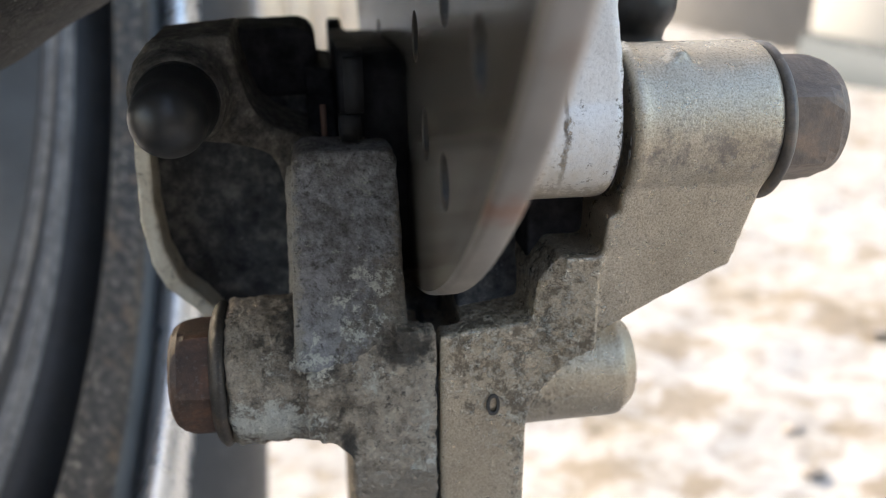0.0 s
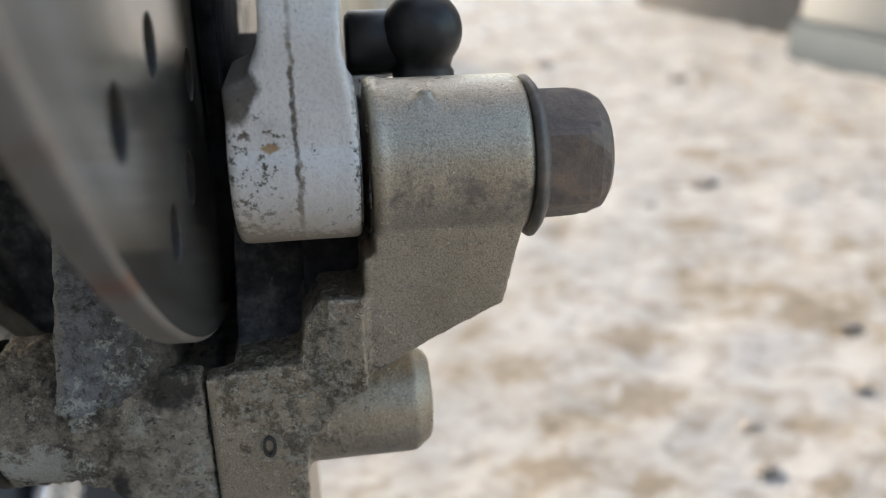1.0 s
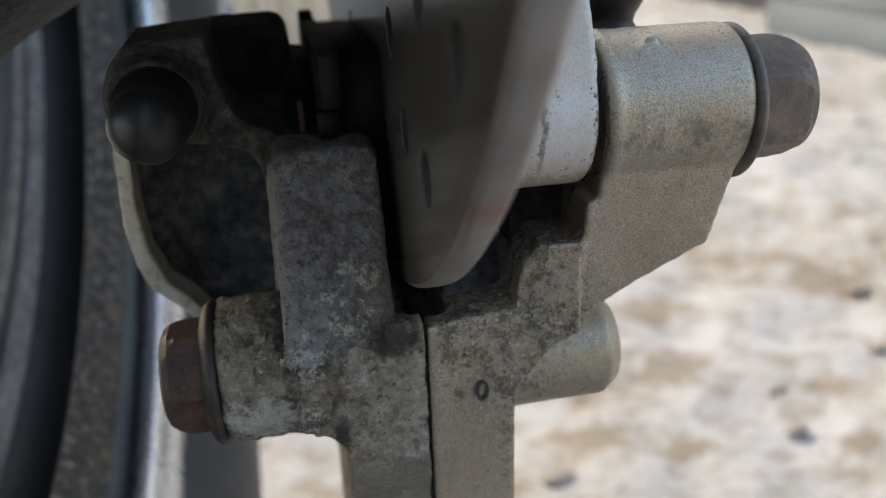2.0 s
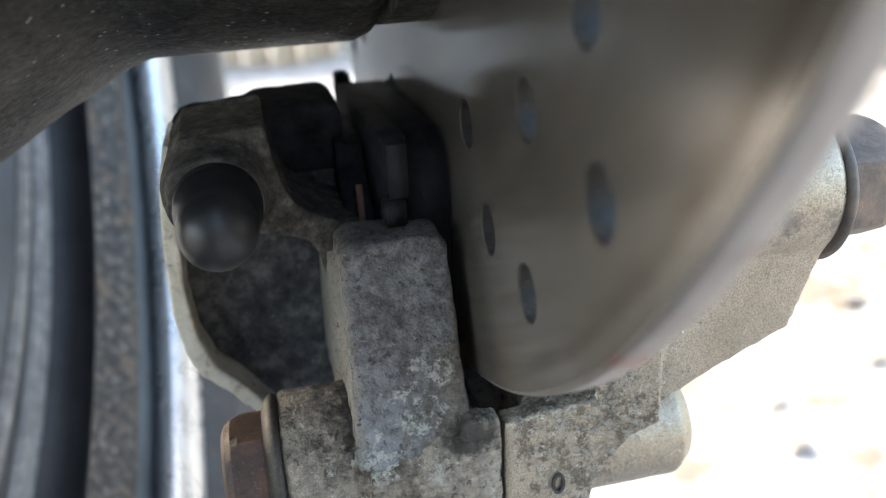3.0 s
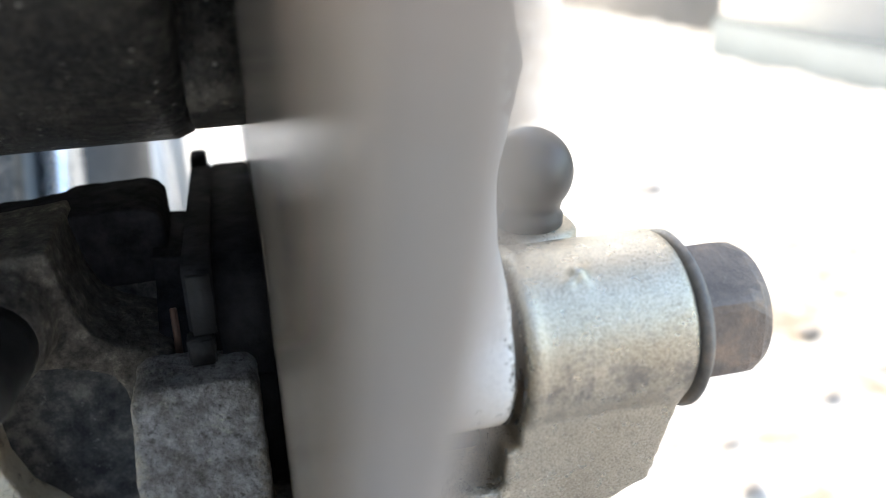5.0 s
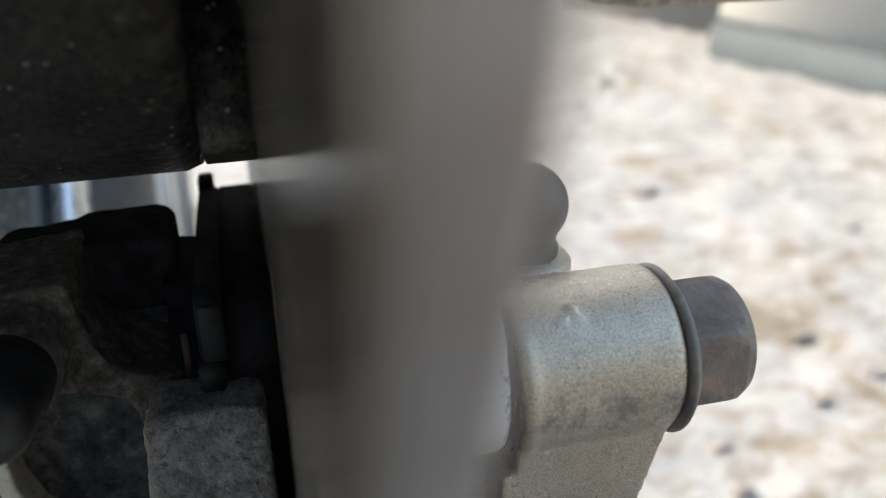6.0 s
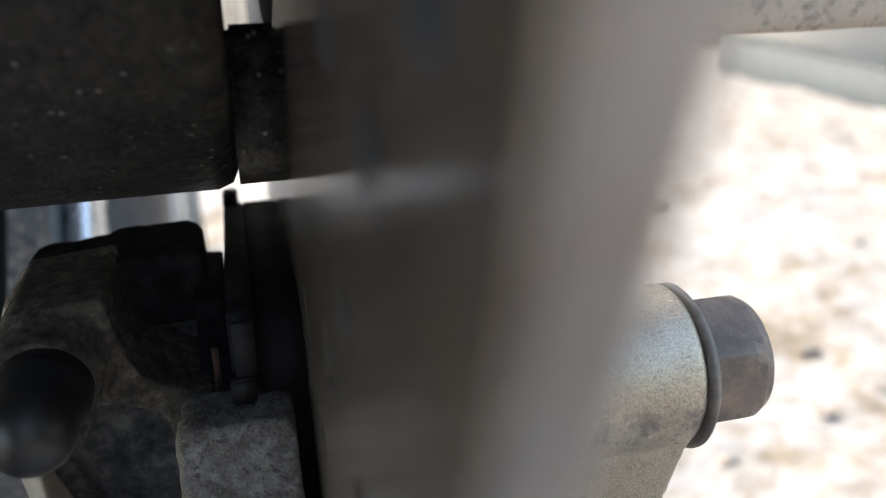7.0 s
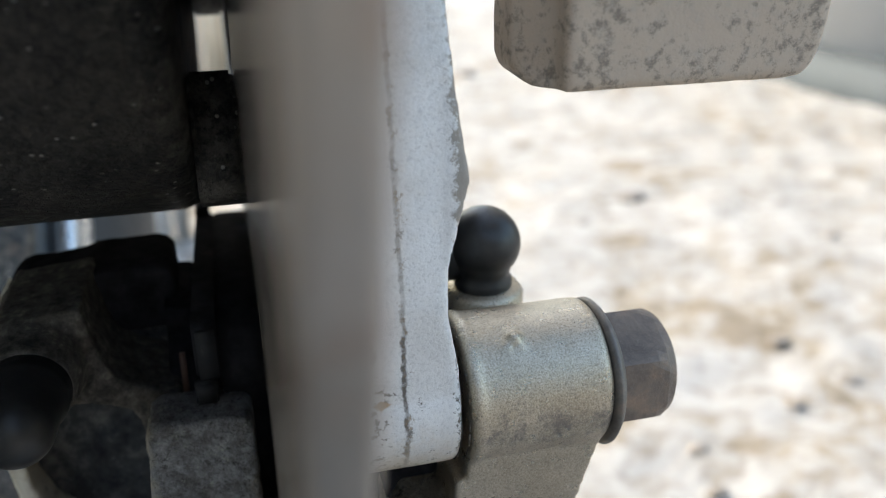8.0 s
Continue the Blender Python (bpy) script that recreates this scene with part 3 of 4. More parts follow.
# soil clods and stones lying in the snow
rnd = random.Random(4)
bm = bmesh.new()
CLODS = [(0.224, 0.326, 0.0045), (0.094, 0.314, 0.006), (0.310, 0.383, 0.005), (0.357, 0.397, 0.006), (0.232, 0.361, 0.005), (0.345, 0.452, 0.006)]
for n in range(52):
    cx, cy = rnd.uniform(0.05, 1.1), rnd.uniform(0.3, 2.2)
    rad = rnd.choice((0.003, 0.004, 0.006, 0.009)) * rnd.uniform(0.7, 1.3)
    if n < len(CLODS):
        cx, cy, rad = CLODS[n]
    made = bmesh.ops.create_icosphere(bm, subdivisions=2, radius=rad)["verts"]
    ph = rnd.uniform(0, 50)
    for v in made:
        v.co *= 1 + 0.35 * noise.noise(v.co * (0.9 / rad) + Vector((ph, 0, 0)))
        v.co.z *= 0.5
        v.co.x *= 1.4
        v.co += Vector((cx, cy, 0.006 * noise.fractal(((cx - 0.4) * 7, (cy - 0.6) * 7, 0), 0.9, 2.1, 4) - 0.003))
tagged(link_mesh("soil_clods", bm, mat_plain("dark_soil", (0.24, 0.215, 0.19), 0.9, 80, 0.4, 0.002)),
       "small dark soil clods and stones scattered in snow", "clods", kind="stuff")


# ---- background building to one side ----
def quad_wall(a, b, z0, z1, thick, name, material, parent, label=""):
    """An upright slab from a to b on the plan (metres), thick to its far side."""
    bm = bmesh.new()
    a, b = Vector((*a, 0)), Vector((*b, 0))
    n = Vector((-(b - a).y, (b - a).x, 0)).normalized() * thick
    base = [a, b, b + n, a + n]
    lo = [bm.verts.new(p + Vector((0, 0, z0))) for p in base]
    hi = [bm.verts.new(p + Vector((0, 0, z1))) for p in base]
    bm.faces.new(lo[::-1]), bm.faces.new(hi)
    for i in range(4):
        j = (i + 1) % 4
        bm.faces.new((lo[i], lo[j], hi[j], hi[i]))
    bmesh.ops.bevel(bm, geom=list(bm.edges), offset=0.004, segments=2, affect="EDGES")
    return part(name, bm, material, parent, label)


WHITEBOARD = mat_plain("white_board_paint", (0.52, 0.52, 0.52), 0.8, 6, 0.06)
WHITEWALL = mat_plain("pale_grey_render", (0.47, 0.475, 0.48), 0.8, 6, 0.06)
PLINTH = mat_plain("blue_grey_plinth_paint", (0.048, 0.062, 0.074), 0.7, 10, 0.12)
GREYDOOR = mat_plain("dark_grey_metal", (0.19, 0.19, 0.195), 0.55, 9, 0.15)

shed = thing("building", "pale rendered building with blue-grey plinth and grey doors", "building")
quad_wall((0.868, 0.955), (0.80, 1.34), 0.055, 2.4, -0.2, "wall", WHITEWALL, shed)
quad_wall((0.93, 0.45), (0.785, 1.34), -0.05, 0.055, -0.22, "plinth", PLINTH, shed, "blue-grey painted plinth")
quad_wall((0.93, 1.37), (0.77, 2.0), -0.05, 2.1, -0.06, "door", GREYDOOR, shed, "dark grey metal door")
quad_wall((0.955, 0.46), (0.874, 0.95), 0.055, 2.1, -0.12, "side_door", GREYDOOR, shed, "dark grey metal side door")

# boards added as stand-ins for blurred strips of unknown origin behind the wheel
fence = thing("backdrop_boards", "low grey, white and tan boards standing in for blurred background strips", "fence")
TAN = mat_plain("tan_board_paint", (0.64, 0.51, 0.36), 0.7, 20, 0.15)
GREYBOARD = mat_plain("grey_board_paint", (0.22, 0.225, 0.23), 0.7, 20, 0.12)
WEATHERED = mat_plain("weathered_board_grain", (0.50, 0.44, 0.36), 0.8, 18, 0.2)
edge = -0.62
for width, paint in ((0.09, GREYBOARD), (0.05, WHITEBOARD), (0.10, GREYBOARD), (0.08, GREYBOARD), (0.04, WHITEBOARD), (0.12, GREYBOARD), (0.06, GREYBOARD), (0.05, TAN), (0.045, TAN),
                     (0.045, TAN), (0.06, TAN), (0.05, WEATHERED)):
    quad_wall((edge + width - 0.003, 1.45), (edge, 1.45), -0.03, 0.16, -0.018, "board", paint, fence)
    edge += width

# made-up boards that give the gap under the hub its grey and pale strips
gap_boards = thing("gap_boards", "pale and grey boards added to tone the gap under the hub", "fence")
PALEBOARD = mat_plain("pale_grey_board_paint", (0.30, 0.30, 0.295), 0.75, 20, 0.12)
for x0, x1, paint in ((-0.150, -0.124, GREYBOARD), (-0.122, -0.100, GREYBOARD), (-0.098, -0.078, GREYBOARD), (-0.076, -0.060, WHITEBOARD), (-0.058, -0.044, PALEBOARD)):
    quad_wall((x1, 0.75), (x0, 0.75), -0.03, 0.17, -0.014, "board", paint, gap_boards)

# unseen wall added behind the camera, to put a dark band in the metal's reflections
DARKWALL = mat_plain("dark_grey_wall_paint", (0.12, 0.125, 0.135), 0.8, 3, 0.25)
yard = quad_wall((-1.6, -2.2), (2.2, -2.2), -0.05, 1.65, -0.15, "unseen_wall_south", DARKWALL, None)
tagged(yard, "unseen dark grey wall added to darken reflections", "wall", kind="structure")

# ---- wheel: tyre, rim, hub on one axle ----
wheel = thing("wheel", "black cast motorcycle wheel with dirty rim and worn tyre", "wheel")
AX = (AXLE_Y, AXLE_Z)
WX = -100.0                          # the wheel's middle plane


def build_wheel():
    # hub barrel with its shoulder and the flare into the web
    bm = bmesh.new()
    lathe(bm, [(-6.6, 0), (-6.6, 60.6), (-6.6, 65.8), (-7.4, 67.5), (-9.2, 68.2), (-20, 68.2), (-36, 68.3), (-39, 69.2), (-42, 70.8), (-45, 72.7), (-49, 74.7), (-53, 77.2),
               (-58, 80.4), (-63, 82.8), (-67.5, 82.8), (-72, 79.6), (-86, 76.6), (-128, 74.6), (-130, 72.6), (-130, 0)], (AXLE_Y + 10, AXLE_Z), seg=180)
    hub = part("hub", bm, HUB, wheel, "dusty black wheel hub with grit specks")
    # rim from its inner ridges out to the lip, then the far side
    dark = mat_plain("dark_rim_paint", (0.042, 0.045, 0.050), 0.5, 40, 0.4, 0.0006)
    RIDGE = mat_rust("worn_ridge_alloy", (0.14, 0.14, 0.145), (0.22, 0.22, 0.228), (0.33, 0.325, 0.325), 0.4)
    GREYRIM = mat_plain("grey_rim_paint", (0.10, 0.11, 0.118), 0.5, 30, 0.3, 0.0006)
    bm = bmesh.new()
    lathe(bm, [(-71, 175), (-73, 178.4), (-78, 180), (-82, 179.4), (-84.5, 177.8)], AX, seg=180)
    part("rim_well", bm, dark, wheel, "smooth dark grey inside of the rim")
    bm = bmesh.new()
    lathe(bm, [(-84.5, 177.8), (-84.8, 164), (-84.5, 151)], AX, seg=180)
    part("ridge_seat", bm, dark, wheel)
    for crest, wide in ((174.2, 2.0), (168.6, 1.7), (155.4, 1.9)):
        bm = bmesh.new()
        lathe(bm, [(-84.7, crest + wide), (-82.8, crest + wide * 0.6), (-82.0, crest), (-82.8, crest - wide * 0.6), (-84.7, crest - wide)], AX, seg=180)
        part("inner_ridge", bm, RIDGE, wheel, "pale worn ridge inside the rim")
    bm = bmesh.new()
    lathe(bm, [(-84.5, 151), (-88, 149), (-96, 147), (-108, 147), (-118, 150), (-126, 164), (-138, 186), (-150, 188), (-152, 196)], AX, seg=160)
    part("drop_centre", bm, GREYRIM, wheel, "smooth grey middle of the rim")
    for k in range(5):
        a0 = radians(-30 + 72 * k)
        bm = bmesh.new()
        poly = [(r * math.cos(a0 + w) + AXLE_Y, r * math.sin(a0 + w) + AXLE_Z) for r, w in ((66, -0.3), (88, -0.17), (149, -0.13), (149, 0.13), (88, 0.17), (66, 0.3))]
        prism(bm, poly, -116, -90, "x", 4.0, 3)
        part("spoke", bm, HUB, wheel, "black cast wheel spoke")
    bm = bmesh.new()
    lathe(bm, [(-71, 175), (-70.2, 175.6), (-69, 177.2), (-67, 178.6), (-65, 179.6), (-63, 181.6), (-62.2, 184)], AX, seg=180)
    part("rim_shoulder", bm, RIM, wheel, "rim shoulder caked with brown road dirt")
    bm = bmesh.new()
    lathe(bm, [(-62.2, 184), (-61.4, 187), (-60.6, 190.5), (-60, 194)], AX, seg=180)
    part("rim_flank", bm, GREYRIM, wheel, "smooth grey flank between dirt band and lip")
    bm = bmesh.new()
    lathe(bm, [(-60, 194), (-58.5, 191), (-55.6, 187.6), (-53.8, 187.4), (-51.5, 190), (-49.4, 195), (-48.6, 200), (-50, 203.5), (-56, 204), (-60, 198)], AX, seg=180)
    part("rim_lip", bm, POLISHED, wheel, "pale worn rim lip")
    bm = bmesh.new()
    side = [(-54, 198), (-48.5, 203), (-41.5, 211), (-36, 222), (-33.5, 240), (-34.5, 262), (-42, 282), (-50, 294), (-62, 303), (-80, 309.5), (-100, 312)]
    lathe(bm, side + [(2 * WX - x, r) for x, r in side[-2::-1]], AX, seg=180)
    part("tyre", bm, TYRE, wheel, "worn black tyre with dusty sidewall")


build_wheel()


# ---- brake disc ----
def build_disc():
    disc = thing("brake_disc", "drilled steel brake disc, finely scored and dull edged", "brake disc")
    bm = bmesh.new()
    R, RI, T, MID = 108.8, 48.0, 1.6, 0.18

    def loop(cy, cz, r, n):
        vs = [bm.verts.new(Vector((MID - T, cy + r * math.cos(2 * math.pi * i / n), cz + r * math.sin(2 * math.pi * i / n))) * MM) for i in range(n)]
        return [bm.edges.new((vs[i], vs[(i + 1) % n])) for i in range(n)]
    holes = [(AXLE_Y + rr * math.cos(radians(ang + turn)), AXLE_Z + rr * math.sin(radians(ang + turn))) for turn in range(0, 360, 36)
             for rr, ang in ((99.3, -124.4), (98.8, -137.0), (91.4, -118.0), (85.6, -130.8), (88.0, -141.6), (79.5, -116.0))]
    edges = loop(*AX, R - 0.5, 220) + loop(*AX, RI, 120)
    for cy, cz in holes:
        edges += loop(cy, cz, 2.9, 24)
    bmesh.ops.triangle_fill(bm, use_beauty=True, use_dissolve=False, edges=edges)
    made = bmesh.ops.duplicate(bm, geom=list(bm.faces))["geom"]
    for v in (g for g in made if isinstance(g, bmesh.types.BMVert)):
        v.co.x = (MID + T) * MM
    rotor = part("rotor", bm, DISC, disc, smooth=False)
    # each hole: a shallow countersink on both faces and a dark bore
    bm = bmesh.new()
    lathe(bm, [(MID - T, 2.9), (MID - T + 0.2, 2.72), (MID + T - 0.2, 2.72), (MID + T, 2.9)], (0, 0), seg=24)
    first = part("drilled_hole", bm, BORE, rotor, "countersunk drilled hole, dark inside", smooth=False)
    for n, (cy, cz) in enumerate(holes):
        hole = first
        if n:
            hole = new("drilled_hole", first.data)
            hole.parent = rotor
        hole.location = Vector((0, cy, cz)) * MM
    bm = bmesh.new()
    lathe(bm, [(MID - T, RI), (MID + T, RI)], AX, seg=120)
    part("inner_edge", bm, EDGE, disc)
    bm = bmesh.new()
    lathe(bm, [(MID + e * T - e * i, R - d) for e, i, d in ((-1, 0, 0.5), (-1, 0.35, 0.05), (-1, 0.6, 0), (1, 0.6, 0), (1, 0.35, 0.05), (1, 0, 0.5))], AX, seg=220)
    part("outer_edge", bm, EDGE, disc, "dull turned edge with rust bloom")
    bm = bmesh.new()
    lathe(bm, [(-6.6, 0), (-6.6, 34), (-1.3, 34), (-1.3, 47.9), (3.2, 47.6), (4.0, 46), (4.0, 0)], AX, seg=96)
    part("carrier_boss", bm, HUB, disc, "black centre of the disc carrier")
    # mounting ears between hub and disc
    for k in range(5):
        a0 = radians(-104 + 72 * k)
        bm = bmesh.new()
        inner, outer = 51.5, 64.8
        poly = []
        for i in range(9):
            a = a0 + radians(-15 + 30 * i / 8)
            poly.append((AXLE_Y + outer * math.cos(a), AXLE_Z + outer * math.sin(a)))
        for i in range(9):
            a = a0 + radians(20 - 40 * i / 8)
            poly.append((AXLE_Y + inner * math.cos(a), AXLE_Z + inner * math.sin(a)))
        prism(bm, poly, -6.6, -1.45, "x", 0.5)
        part("mounting_ear", bm, HUB, disc, "black mounting ear of the disc")
    return disc


build_disc()

# ---- brake caliper ----
caliper = thing("brake_caliper", "weathered cast aluminium brake caliper with white corrosion", "brake caliper")


def build_outer_half():
    bm = bmesh.new()
    # lower body and neck, with the slot floor dropping away behind its lip
    prism(bm, [(3.4, 150), (11.3, 150), (11.3, 197), (12.2, 203), (12.2, 212.4), (3.4, 211.5)], 91.6, 138)
    prism(bm, [(0.2, 150), (5, 150), (5, 211.6), (0.2, 211.0)], 91.6, 95)
    prism(bm, [(0.2, 150), (5, 150), (5, 205), (0.2, 205)], 94, 138)
    # arm to the mounting boss
    prism(bm, [(10, 200), (11, 199), (16, 206.6), (19.3, 208.8), (19.3, 220.9), (14.4, 220.9), (12.2, 217.6)], lambda a, b: 92.0 - 0.3 * (a - 12), 106)
    prism(bm, [(14, 205.2), (27, 213.9), (35.8, 218.8), (37.6, 230), (37.6, 236), (20.6, 236), (20.6, 226.6), (19.3, 226.0), (19.3, 220.9), (15, 220.9)],
          lambda a, b: 88.2 + 0.2 * (231 - b), 106)
    lathe(bm, [(20.6, 0), (20.6, 9.0), (21.2, 9.5), (22.0, 9.5), (22.4, 9.2), (37.6, 9.2), (38.3, 8.6), (38.3, 0)], (95.6, 235.6), seg=64)
    # two small dents thrown up on the boss
    for nx, ny, nz, nr in ((27.0, 91.3, 243.9, 0.95), (25.8, 90.6, 243.2, 0.6), (27.6, 90.5, 243.0, 0.6)):
        bmesh.ops.create_icosphere(bm, subdivisions=2, radius=nr * MM, matrix=Matrix.Translation(Vector((nx, ny, nz)) * MM))
    # blind boss below the arm
    lathe(bm, [(5, 0), (5, 7.6), (25.8, 7.4), (28.0, 5.6), (28.0, 0)], (102.5, 199.6), seg=64)
    ob = part("outer_half", bm, CAST, caliper, "grey-beige cast outer caliper half with mounting boss")
    fuse(ob, 0.36, 6, 0.1, 0.003)
    # inner wall of the slot, leaning back; its dark colour holds brake dust and shade
    bm = bmesh.new()
    prism(bm, [(3.6, 204), (12.6, 204), (12.6, 233), (3.6, 233)], lambda a, b: 92.6 + 0.42 * max(0, b - 212.5) + 1.1 * max(0, b - 219), 137)
    prism(bm, [(11, 205), (35, 218), (35, 236), (11, 240)], 116, 137)
    # fillers added so that no light shows through the slot's bottom
    prism(bm, [(-4.6, 196), (4.6, 196), (4.6, 204.6), (-4.6, 204.6)], 95.4, 137)
    prism(bm, [(-4.6, 200), (4.6, 200), (4.6, 207), (-4.6, 207)], 112, 137)
    prism(bm, [(-0.4, 152), (0.4, 152), (0.4, 206), (-0.4, 206)], 92.6, 136)
    # near-black filler behind the notch: paints its shade and hides the arm's side
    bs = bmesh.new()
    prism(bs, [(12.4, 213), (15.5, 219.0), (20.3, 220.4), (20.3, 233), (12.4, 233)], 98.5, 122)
    fuse(part("slot_shade", bs, NEARBLACK, caliper, "near-black filler painting the shade behind the slot"), 0.45, 2)
    ob = part("slot_wall", bm, SHADEGRIME, caliper, "slot wall dark with brake dust and painted-in shade")
    return fuse(ob, 0.42, 3, 0.4, 0.003)


def build_inner_half():
    bm = bmesh.new()
    prism(bm, [(-10.6, 150), (-3.4, 150), (-3.4, 207.5), (-16, 207), (-16, 198), (-12.5, 197), (-10.6, 194.5)], 91.7, 138)
    prism(bm, [(-5, 150), (-0.2, 150), (-0.2, 211.6), (-5, 212.4)], 91.7, 95)
    prism(bm, [(-5, 150), (-0.2, 150), (-0.2, 205), (-5, 205)], 94, 138)
    prism(bm, [(-14.5, 203), (-3.4, 203), (-3.4, 210.6), (-5.2, 210.0), (-8.0, 209.6), (-11.0, 208.3), (-14.5, 207.6)], lambda a, b: 91.35 + 0.42 * max(0, b - 206.5), 100)
    lathe(bm, [(-25.6, 0), (-25.6, 8.9), (-24.8, 9.5), (-8, 9.5), (-8, 0)], (102.4, 202.7), seg=64)
    ob = part("inner_half", bm, DIRTY, caliper, "dirt-caked cast inner half with white oxide patches")
    return fuse(ob, 0.36, 2, 1.0, 0.0016)


def build_block():
    bm = bmesh.new()
    prism(bm, [(-17.2, 207.6), (-12.5, 206.8), (-8, 208.4), (-3.4, 209.6), (-3.5, 230.4), (-4.5, 231.6), (-14.8, 231.7), (-16.2, 230.6), (-16.9, 215)],
          lambda a, b: 91.6 + 0.42 * max(0, b - 206.5), 110)
    prism(bm, [(-17.8, 207), (-15, 207), (-15, 228), (-17.2, 227.6)], 107, 124)
    ob = part("guide_block", bm, BLOCK, caliper, "blue-grey oxidised guide block with flaking edges")
    return fuse(ob, 0.38, 3, 0.55, 0.0022)


def build_housing():
    bm = bmesh.new()
    # back of the piston housing
    prism(bm, [(-36.4, 237.0), (-12.1, 237.0), (-12.0, 225), (-12, 198), (-27, 198), (-31.5, 203.0),
               (-34.5, 206.5), (-36.6, 211.5), (-37.4, 220), (-37.2, 229)], 125, 138)
    ob = part("piston_housing", bm, SHADEGRIME, caliper, "black greasy piston housing behind the guide block, recess shade in its colour")
    fuse(ob, 0.45, 3, 0.6, 0.003)
    # the piston, and a filler block added to close the gap between housing and pad
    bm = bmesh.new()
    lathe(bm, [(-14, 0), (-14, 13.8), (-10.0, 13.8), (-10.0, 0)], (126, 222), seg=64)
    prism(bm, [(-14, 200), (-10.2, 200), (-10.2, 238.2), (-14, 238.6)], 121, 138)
    fuse(part("piston", bm, NEARBLACK, caliper, "near-black piston and gap filler behind the pad"), 0.45, 2)
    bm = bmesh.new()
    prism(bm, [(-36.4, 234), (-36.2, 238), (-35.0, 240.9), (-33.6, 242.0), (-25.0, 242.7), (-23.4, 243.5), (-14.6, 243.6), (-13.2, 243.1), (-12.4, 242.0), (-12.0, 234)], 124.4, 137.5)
    ob = part("bridge", bm, NEARBLACK, caliper, "near-black bridge over the pads")
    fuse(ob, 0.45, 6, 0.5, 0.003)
    # raised rim down its outer side, cream to paint the light on it
    bm = bmesh.new()
    prism(bm, [(-35.4, 241.4), (-36.8, 236), (-37.6, 228.5), (-38.0, 218), (-37.4, 211.4), (-35.7, 207.5), (-32.4, 204.4), (-28.4, 199.4), (-26, 199.4), (-30.4, 205.4), (-33.4, 208.4), (-35.2, 213.4),
               (-35.8, 220), (-35.4, 229), (-34.2, 236), (-33.2, 239.8)], 119.5, 132)
    ob = part("housing_rim", bm, LITRIM, caliper, "cream rim of the piston housing, coloured as lit")
    fuse(ob, 0.4, 3, 0.4, 0.003)
    # ear round the pin boot, hollowed towards the pads
    bm = bmesh.new()
    prism(bm, [(-34.6, 241.6), (-32.8, 243.7), (-28, 244.3), (-23.0, 244.6), (-22.4, 241.0), (-21.8, 238.0), (-20.6, 235.0), (-18.5, 233.0), (-15, 231.6), (-12.4, 230.8), (-12.4, 224),
               (-17.4, 224), (-17.9, 227.2), (-18.8, 229.0), (-21, 230.1), (-25.7, 231.0), (-30, 231.4), (-34.6, 233.5), (-34.8, 239)], 111, 128)
    lathe(bm, [(105, 0), (105, 5.5), (112, 6.6), (112, 0)], (-29.2, 237.6), "y", seg=40)
    ob = part("pin_ear", bm, EAR, caliper, "brown-grey dusty ear round the pin boot")
    return fuse(ob, 0.42, 3, 0.55, 0.003)


def bolt(axis_at, x0, sign, flange_r, flange_t, hex_r, hex_len, phase, head_mat, flange_mat, parent):
    """A flanged hexagon bolt along x; x0: the seat, sign: the way the head points, phase: degrees of its first corner."""
    bm = bmesh.new()
    c = axis_at
    n, each = 6, 10
    rings = []
    for a, cap in ((0.0, 1.0), (hex_len * 0.48, 1.0), (hex_len * 0.64, 0.965), (hex_len * 0.80, 0.91), (hex_len * 0.93, 0.83), (hex_len, 0.72)):
        ring = []
        for i in range(n * each):
            th = 2 * math.pi * i / (n * each)
            flat = math.cos(math.pi / n) / math.cos(th % (2 * math.pi / n) - math.pi / n)
            rr = hex_r * min(flat, 0.985, cap)
            ring.append(bm.verts.new(turn_place("x", c, x0 + sign * (flange_t * 0.8 + a), rr * math.cos(th + radians(phase)), rr * math.sin(th + radians(phase)))))
        rings.append(ring)
    for p, q in zip(rings, rings[1:]):
        for i in range(len(p)):
            j = (i + 1) % len(p)
            bm.faces.new((p[i], q[i], q[j], p[j]))
    bm.faces.new(rings[-1]), bm.faces.new(rings[0][::-1])
    head = part("bolt_head", bm, head_mat, parent, "worn hexagon bolt head turned brown", False)
    bm = bmesh.new()
    s = sign
    lathe(bm, [(x0, 0), (x0, flange_r - 0.4), (x0 + s * 0.5, flange_r), (x0 + s * flange_t * 0.55, flange_r), (x0 + s * flange_t, flange_r - 0.7),
               (x0 + s * (flange_t + 0.5), hex_r * 0.98), (x0 + s * (flange_t + 0.5), 0)], c, seg=56)
    part("bolt_flange", bm, flange_mat, head, "dark flange under the bolt head")
    return head


build_outer_half()
build_inner_half()
build_block()
build_housing()
bolt((95.6, 235.2), 38.4, 1, 9.4, 1.4, 7.9, 8.5, 28, BOLT, FLANGE, caliper)
bolt((102.4, 202.5), -25.7, -1, 9.5, 1.6, 7.7, 6.0, 54, RUSTY, DARKRUST, caliper)


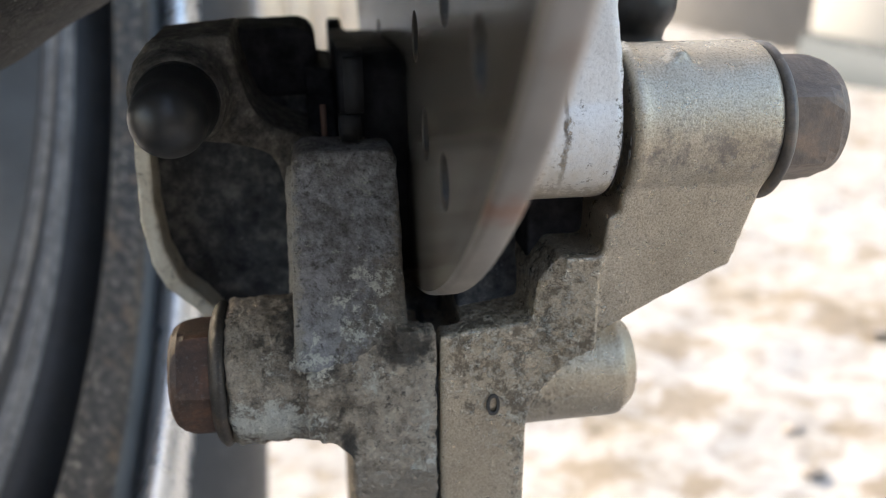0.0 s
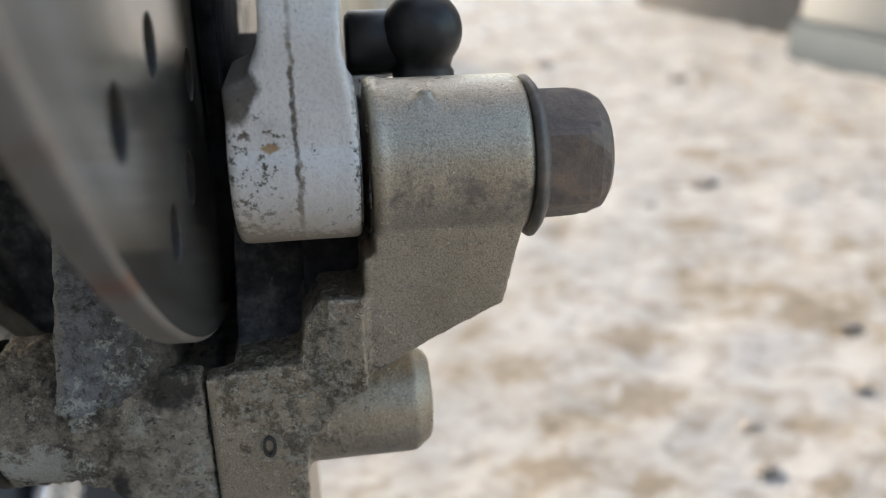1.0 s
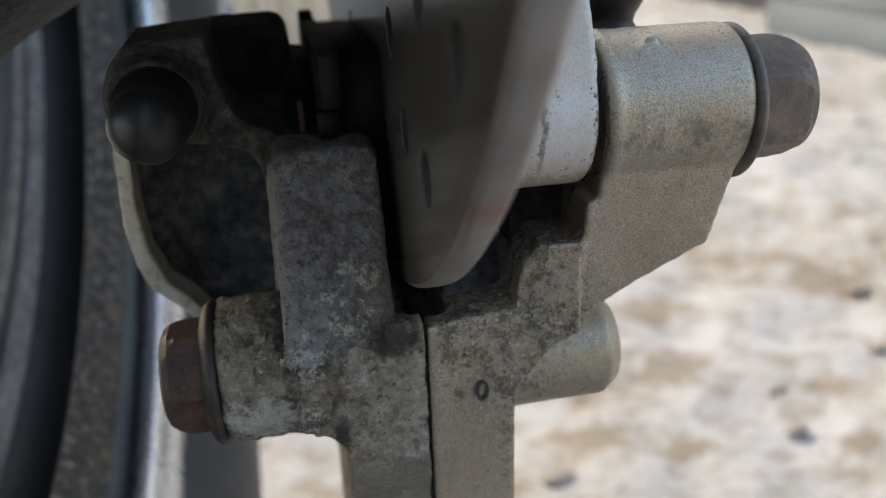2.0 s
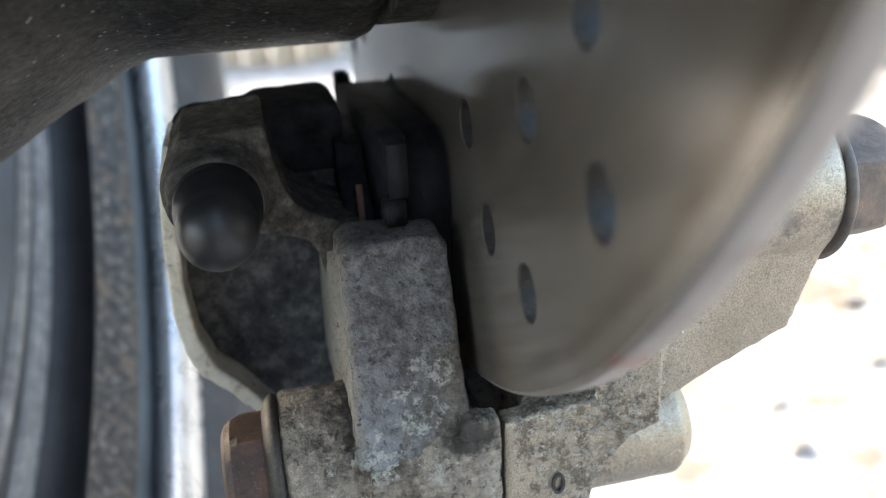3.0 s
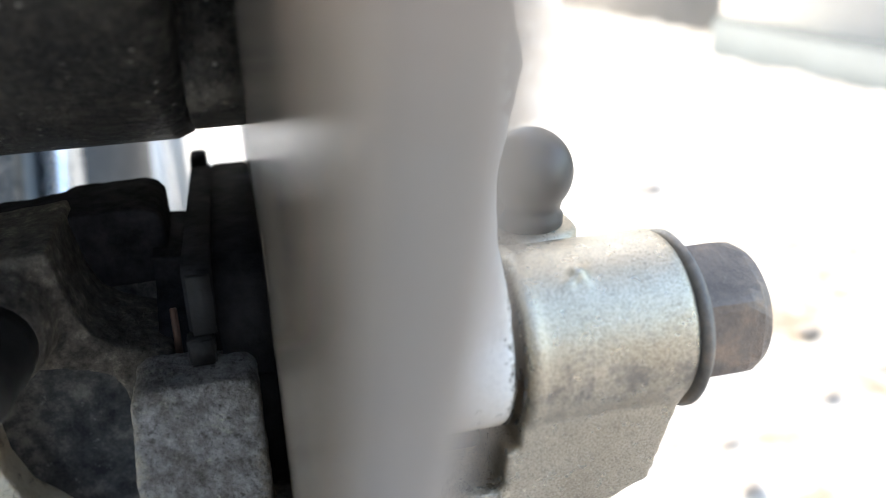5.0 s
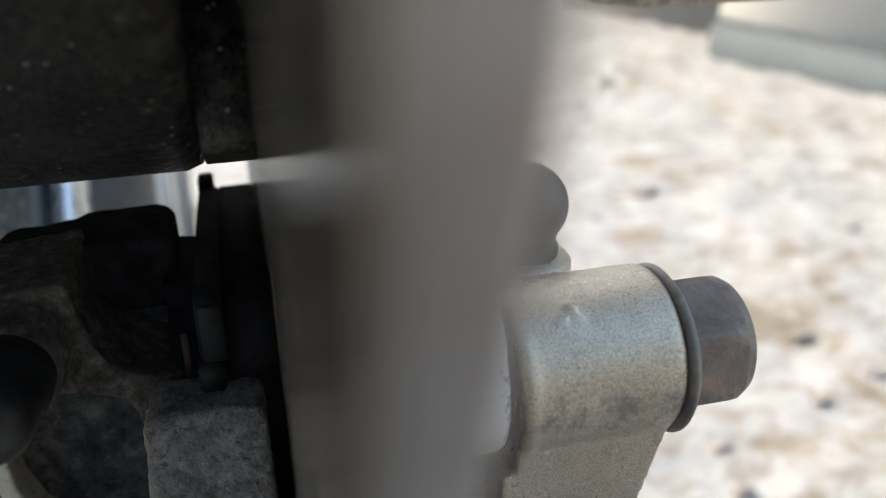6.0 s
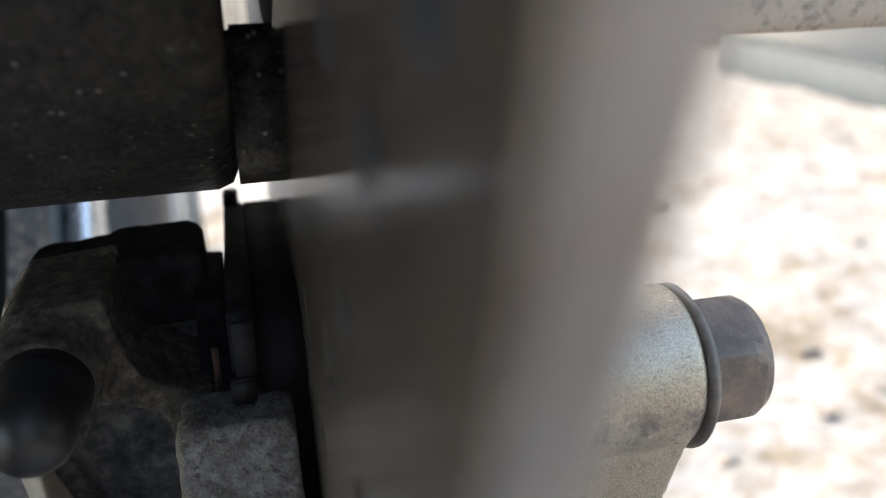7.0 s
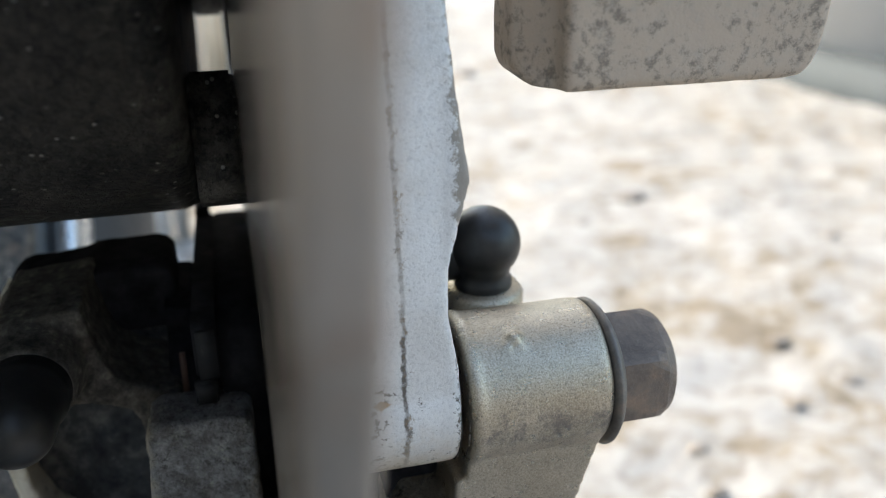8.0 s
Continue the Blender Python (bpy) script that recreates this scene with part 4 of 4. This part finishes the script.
def build_boots():
    bm = bmesh.new()
    prof = [(92.6 + 4.3 * (1 - math.cos(t)), 4.3 * math.sin(t)) for t in [math.pi / 2 * i / 12 for i in range(13)]]
    lathe(bm, prof + [(102, 4.4), (102.6, 4.9), (105.5, 5.0), (105.5, 0)], (-29.0, 237.6), "y", seg=48)
    part("pin_boot", bm, RUBBER, caliper, "domed black rubber pin boot")
    bm = bmesh.new()
    prof = [(252.6 - 5.1 * (1 - math.cos(t)), 5.1 * math.sin(t)) for t in [math.pi * 0.72 * i / 16 for i in range(17)]]
    lathe(bm, prof + [(243.0, 3.6), (242.4, 4.0), (241.4, 4.0), (240, 3.2), (240, 0)], (29.3, 111.5), "z", seg=48)
    cap = part("bleed_cap", bm, RUBBER, caliper, "round black rubber bleed cap")
    bm = bmesh.new()
    lathe(bm, [(19.6, 0), (19.6, 3.4), (20.2, 4.1), (26, 4.1), (27, 3.4), (27, 0)], (113.5, 245.9), "x", seg=36)
    part("cap_strap", bm, RUBBER, cap, "rubber strap end of the cap")
    bm = bmesh.new()
    lathe(bm, [(226, 0), (226, 5.6), (240.4, 5.6), (241.2, 5.0), (241.2, 0)], (29.3, 111.5), "z", seg=36)
    part("bleed_seat", bm, CAST, caliper)


build_boots()

# marking cast into the outer half
txt = bpy.data.curves.new("marking", "FONT")
txt.body, txt.size, txt.extrude, txt.align_x, txt.align_y = "0", 0.0042, 0.00025, "CENTER", "CENTER"
tob = new("marking_curve", txt)
me = bpy.data.meshes.new_from_object(tob)
bpy.data.objects.remove(tob)
me.materials.append(INK)
mark = new("marking", me)
mark.matrix_world = pose(0.0069, 0.09145, 0.2010, 90, 0, 0) @ Matrix.Diagonal((0.9, 1, 1, 1))
mark.parent = caliper
tagged(mark, "small cast figure filled with dirt")


# ---- brake pads ----
def build_pad(sign, label):
    pad = thing("brake_pad", label, "brake pad", "pair of brake pads")
    bm = bmesh.new()
    s = sign
    prism(bm, [(106, 235.9), (106, 242.8), (107.5, 242.9), (156, 239.2), (160, 237), (160, 211), (112, 211), (109, 234)], 6.9 * s, 9.8 * s, "x", 0.3)
    prism(bm, [(154, 236), (154, 239.9), (155.4, 240.6), (160, 240.3), (160, 236)], 7.4 * s, 9.8 * s, "x", 0.3)
    plate = part("backing_plate", bm, PLATE, pad, "black steel backing plate")
    bm = bmesh.new()
    prism(bm, [(109, 228), (107.5, 234), (108.5, 239), (112, 241.6), (158, 238.4), (159.5, 236.5), (159.5, 210.5), (110, 212)], 0.18 + 1.62 * s, 6.88 * s, "x", 0.3)
    part("friction_block", bm, PADMAT, pad, "dark friction lining worn against the disc")
    if s > 0:
        bm = bmesh.new()
        prism(bm, [(107, 236), (107, 261), (109, 264), (138, 264), (140, 262), (140, 236)], 2.1, 4.5, "x", 0.4)
        prism(bm, [(108, 236), (108, 243.6), (110, 244.6), (138, 244), (138, 236)], 4.3, 9.4, "x", 0.3)
        part("upright_tab", bm, PLATE, pad, "black upright tab of the backing plate")
    if s < 0:
        bm = bmesh.new()
        prism(bm, [(105.5, 235.6), (105.5, 242.0), (105.95, 242.4), (105.95, 235.4)], -9.4, -7.0, "x", 0.1)
        prism(bm, [(105.2, 235.2), (107.4, 235.4), (109.4, 232.4), (105.4, 231.9)], -10.2, -7.4, "x", 0.25)
        part("spring_clip", bm, CLIP, pad, "grey spring clip")
        bm = bmesh.new()
        prism(bm, [(113.6, 229.0), (114.4, 229.0), (115.2, 234.6), (114.6, 234.8)], -12.3, -11.5, "x", 0.1)
        part("shim", bm, COPPER, pad, "copper coloured shim edge")
    return pad


build_pad(-1, "worn brake pad with spring clip beside the disc")
build_pad(1, "worn brake pad behind the silver bracket")


# ---- silver bracket that carries the caliper ----
def build_bracket():
    br = thing("caliper_bracket", "chipped silver painted caliper bracket, pitted with dark seam", "bracket")
    bm = bmesh.new()
    lathe(bm, [(6.0, 0), (6.0, 8.7), (6.5, 9.3), (19.2, 9.3), (19.7, 8.8), (19.7, 0)], (96.0, 236.3), seg=72)
    prism(bm, [(6.2, 232), (6.2, 246.4), (8.6, 247.3), (9.9, 249.5), (10.3, 253), (10.6, 300), (18.4, 300), (19.2, 284), (20.2, 272), (21.2, 264.5), (18.5, 255.5), (18.2, 250),
               (19.4, 243), (19.5, 234)], lambda a, b: 87.4 + 0.16 * max(0, b - 252), lambda a, b: 102 + 0.3 * max(0, b - 252))
    prism(bm, [(10.6, 285), (18.4, 285), (18.4, 335), (10.6, 335)], lambda a, b: 92.7 + 0.5 * (b - 285), 150)
    ob = part("bracket_arm", bm, SILVER, br)
    bw = bmesh.new()
    lathe(bw, [(19.5, 4), (19.5, 8.8), (20.6, 9.0), (20.6, 4)], (95.6, 235.9), seg=56)
    fuse(part("spacer_washer", bw, EAR, br, "crusty dark washer between bracket and caliper"), 0.3, 2, 0.5, 0.0016)
    fuse(ob, 0.42, 4, 0.07, 0.003)
    return br


build_bracket()


# ---- flaking end lug of the fork over the bracket ----
def build_lug():
    lug = thing("axle_lug", "beige axle lug with flaking paint and dirt", "axle lug")
    bm = bmesh.new()
    prism(bm, [(31, 272.7), (57.0, 272.6), (58.8, 273.0), (60.2, 274.2), (61.0, 276.4), (63.5, 300), (64, 345), (31, 345)], 89.5, 101)
    # shaded chamfer down the inner side
    prism(bm, [(26.9, 345), (26.9, 275.6), (27.3, 274.2), (28.4, 273.1), (30.0, 272.7), (33.5, 272.7), (36, 345)], lambda a, b: 89.5 + 1.25 * max(0.0, 31.4 + 0.03 * (b - 273) - a), 101)
    ob = part("lug_plate", bm, FLAKED, lug)
    fuse(ob, 0.6, 4, 0.25, 0.004)
    bm = bmesh.new()
    lathe(bm, [(19.5, 8), (19.5, 17), (20.5, 18), (26.4, 18), (26.9, 17.4), (26.9, 8)], (134, 300), seg=64)
    part("axle_spacer", bm, ALLOY, lug, "dull alloy axle spacer beside the plate")
    return lug


build_lug()
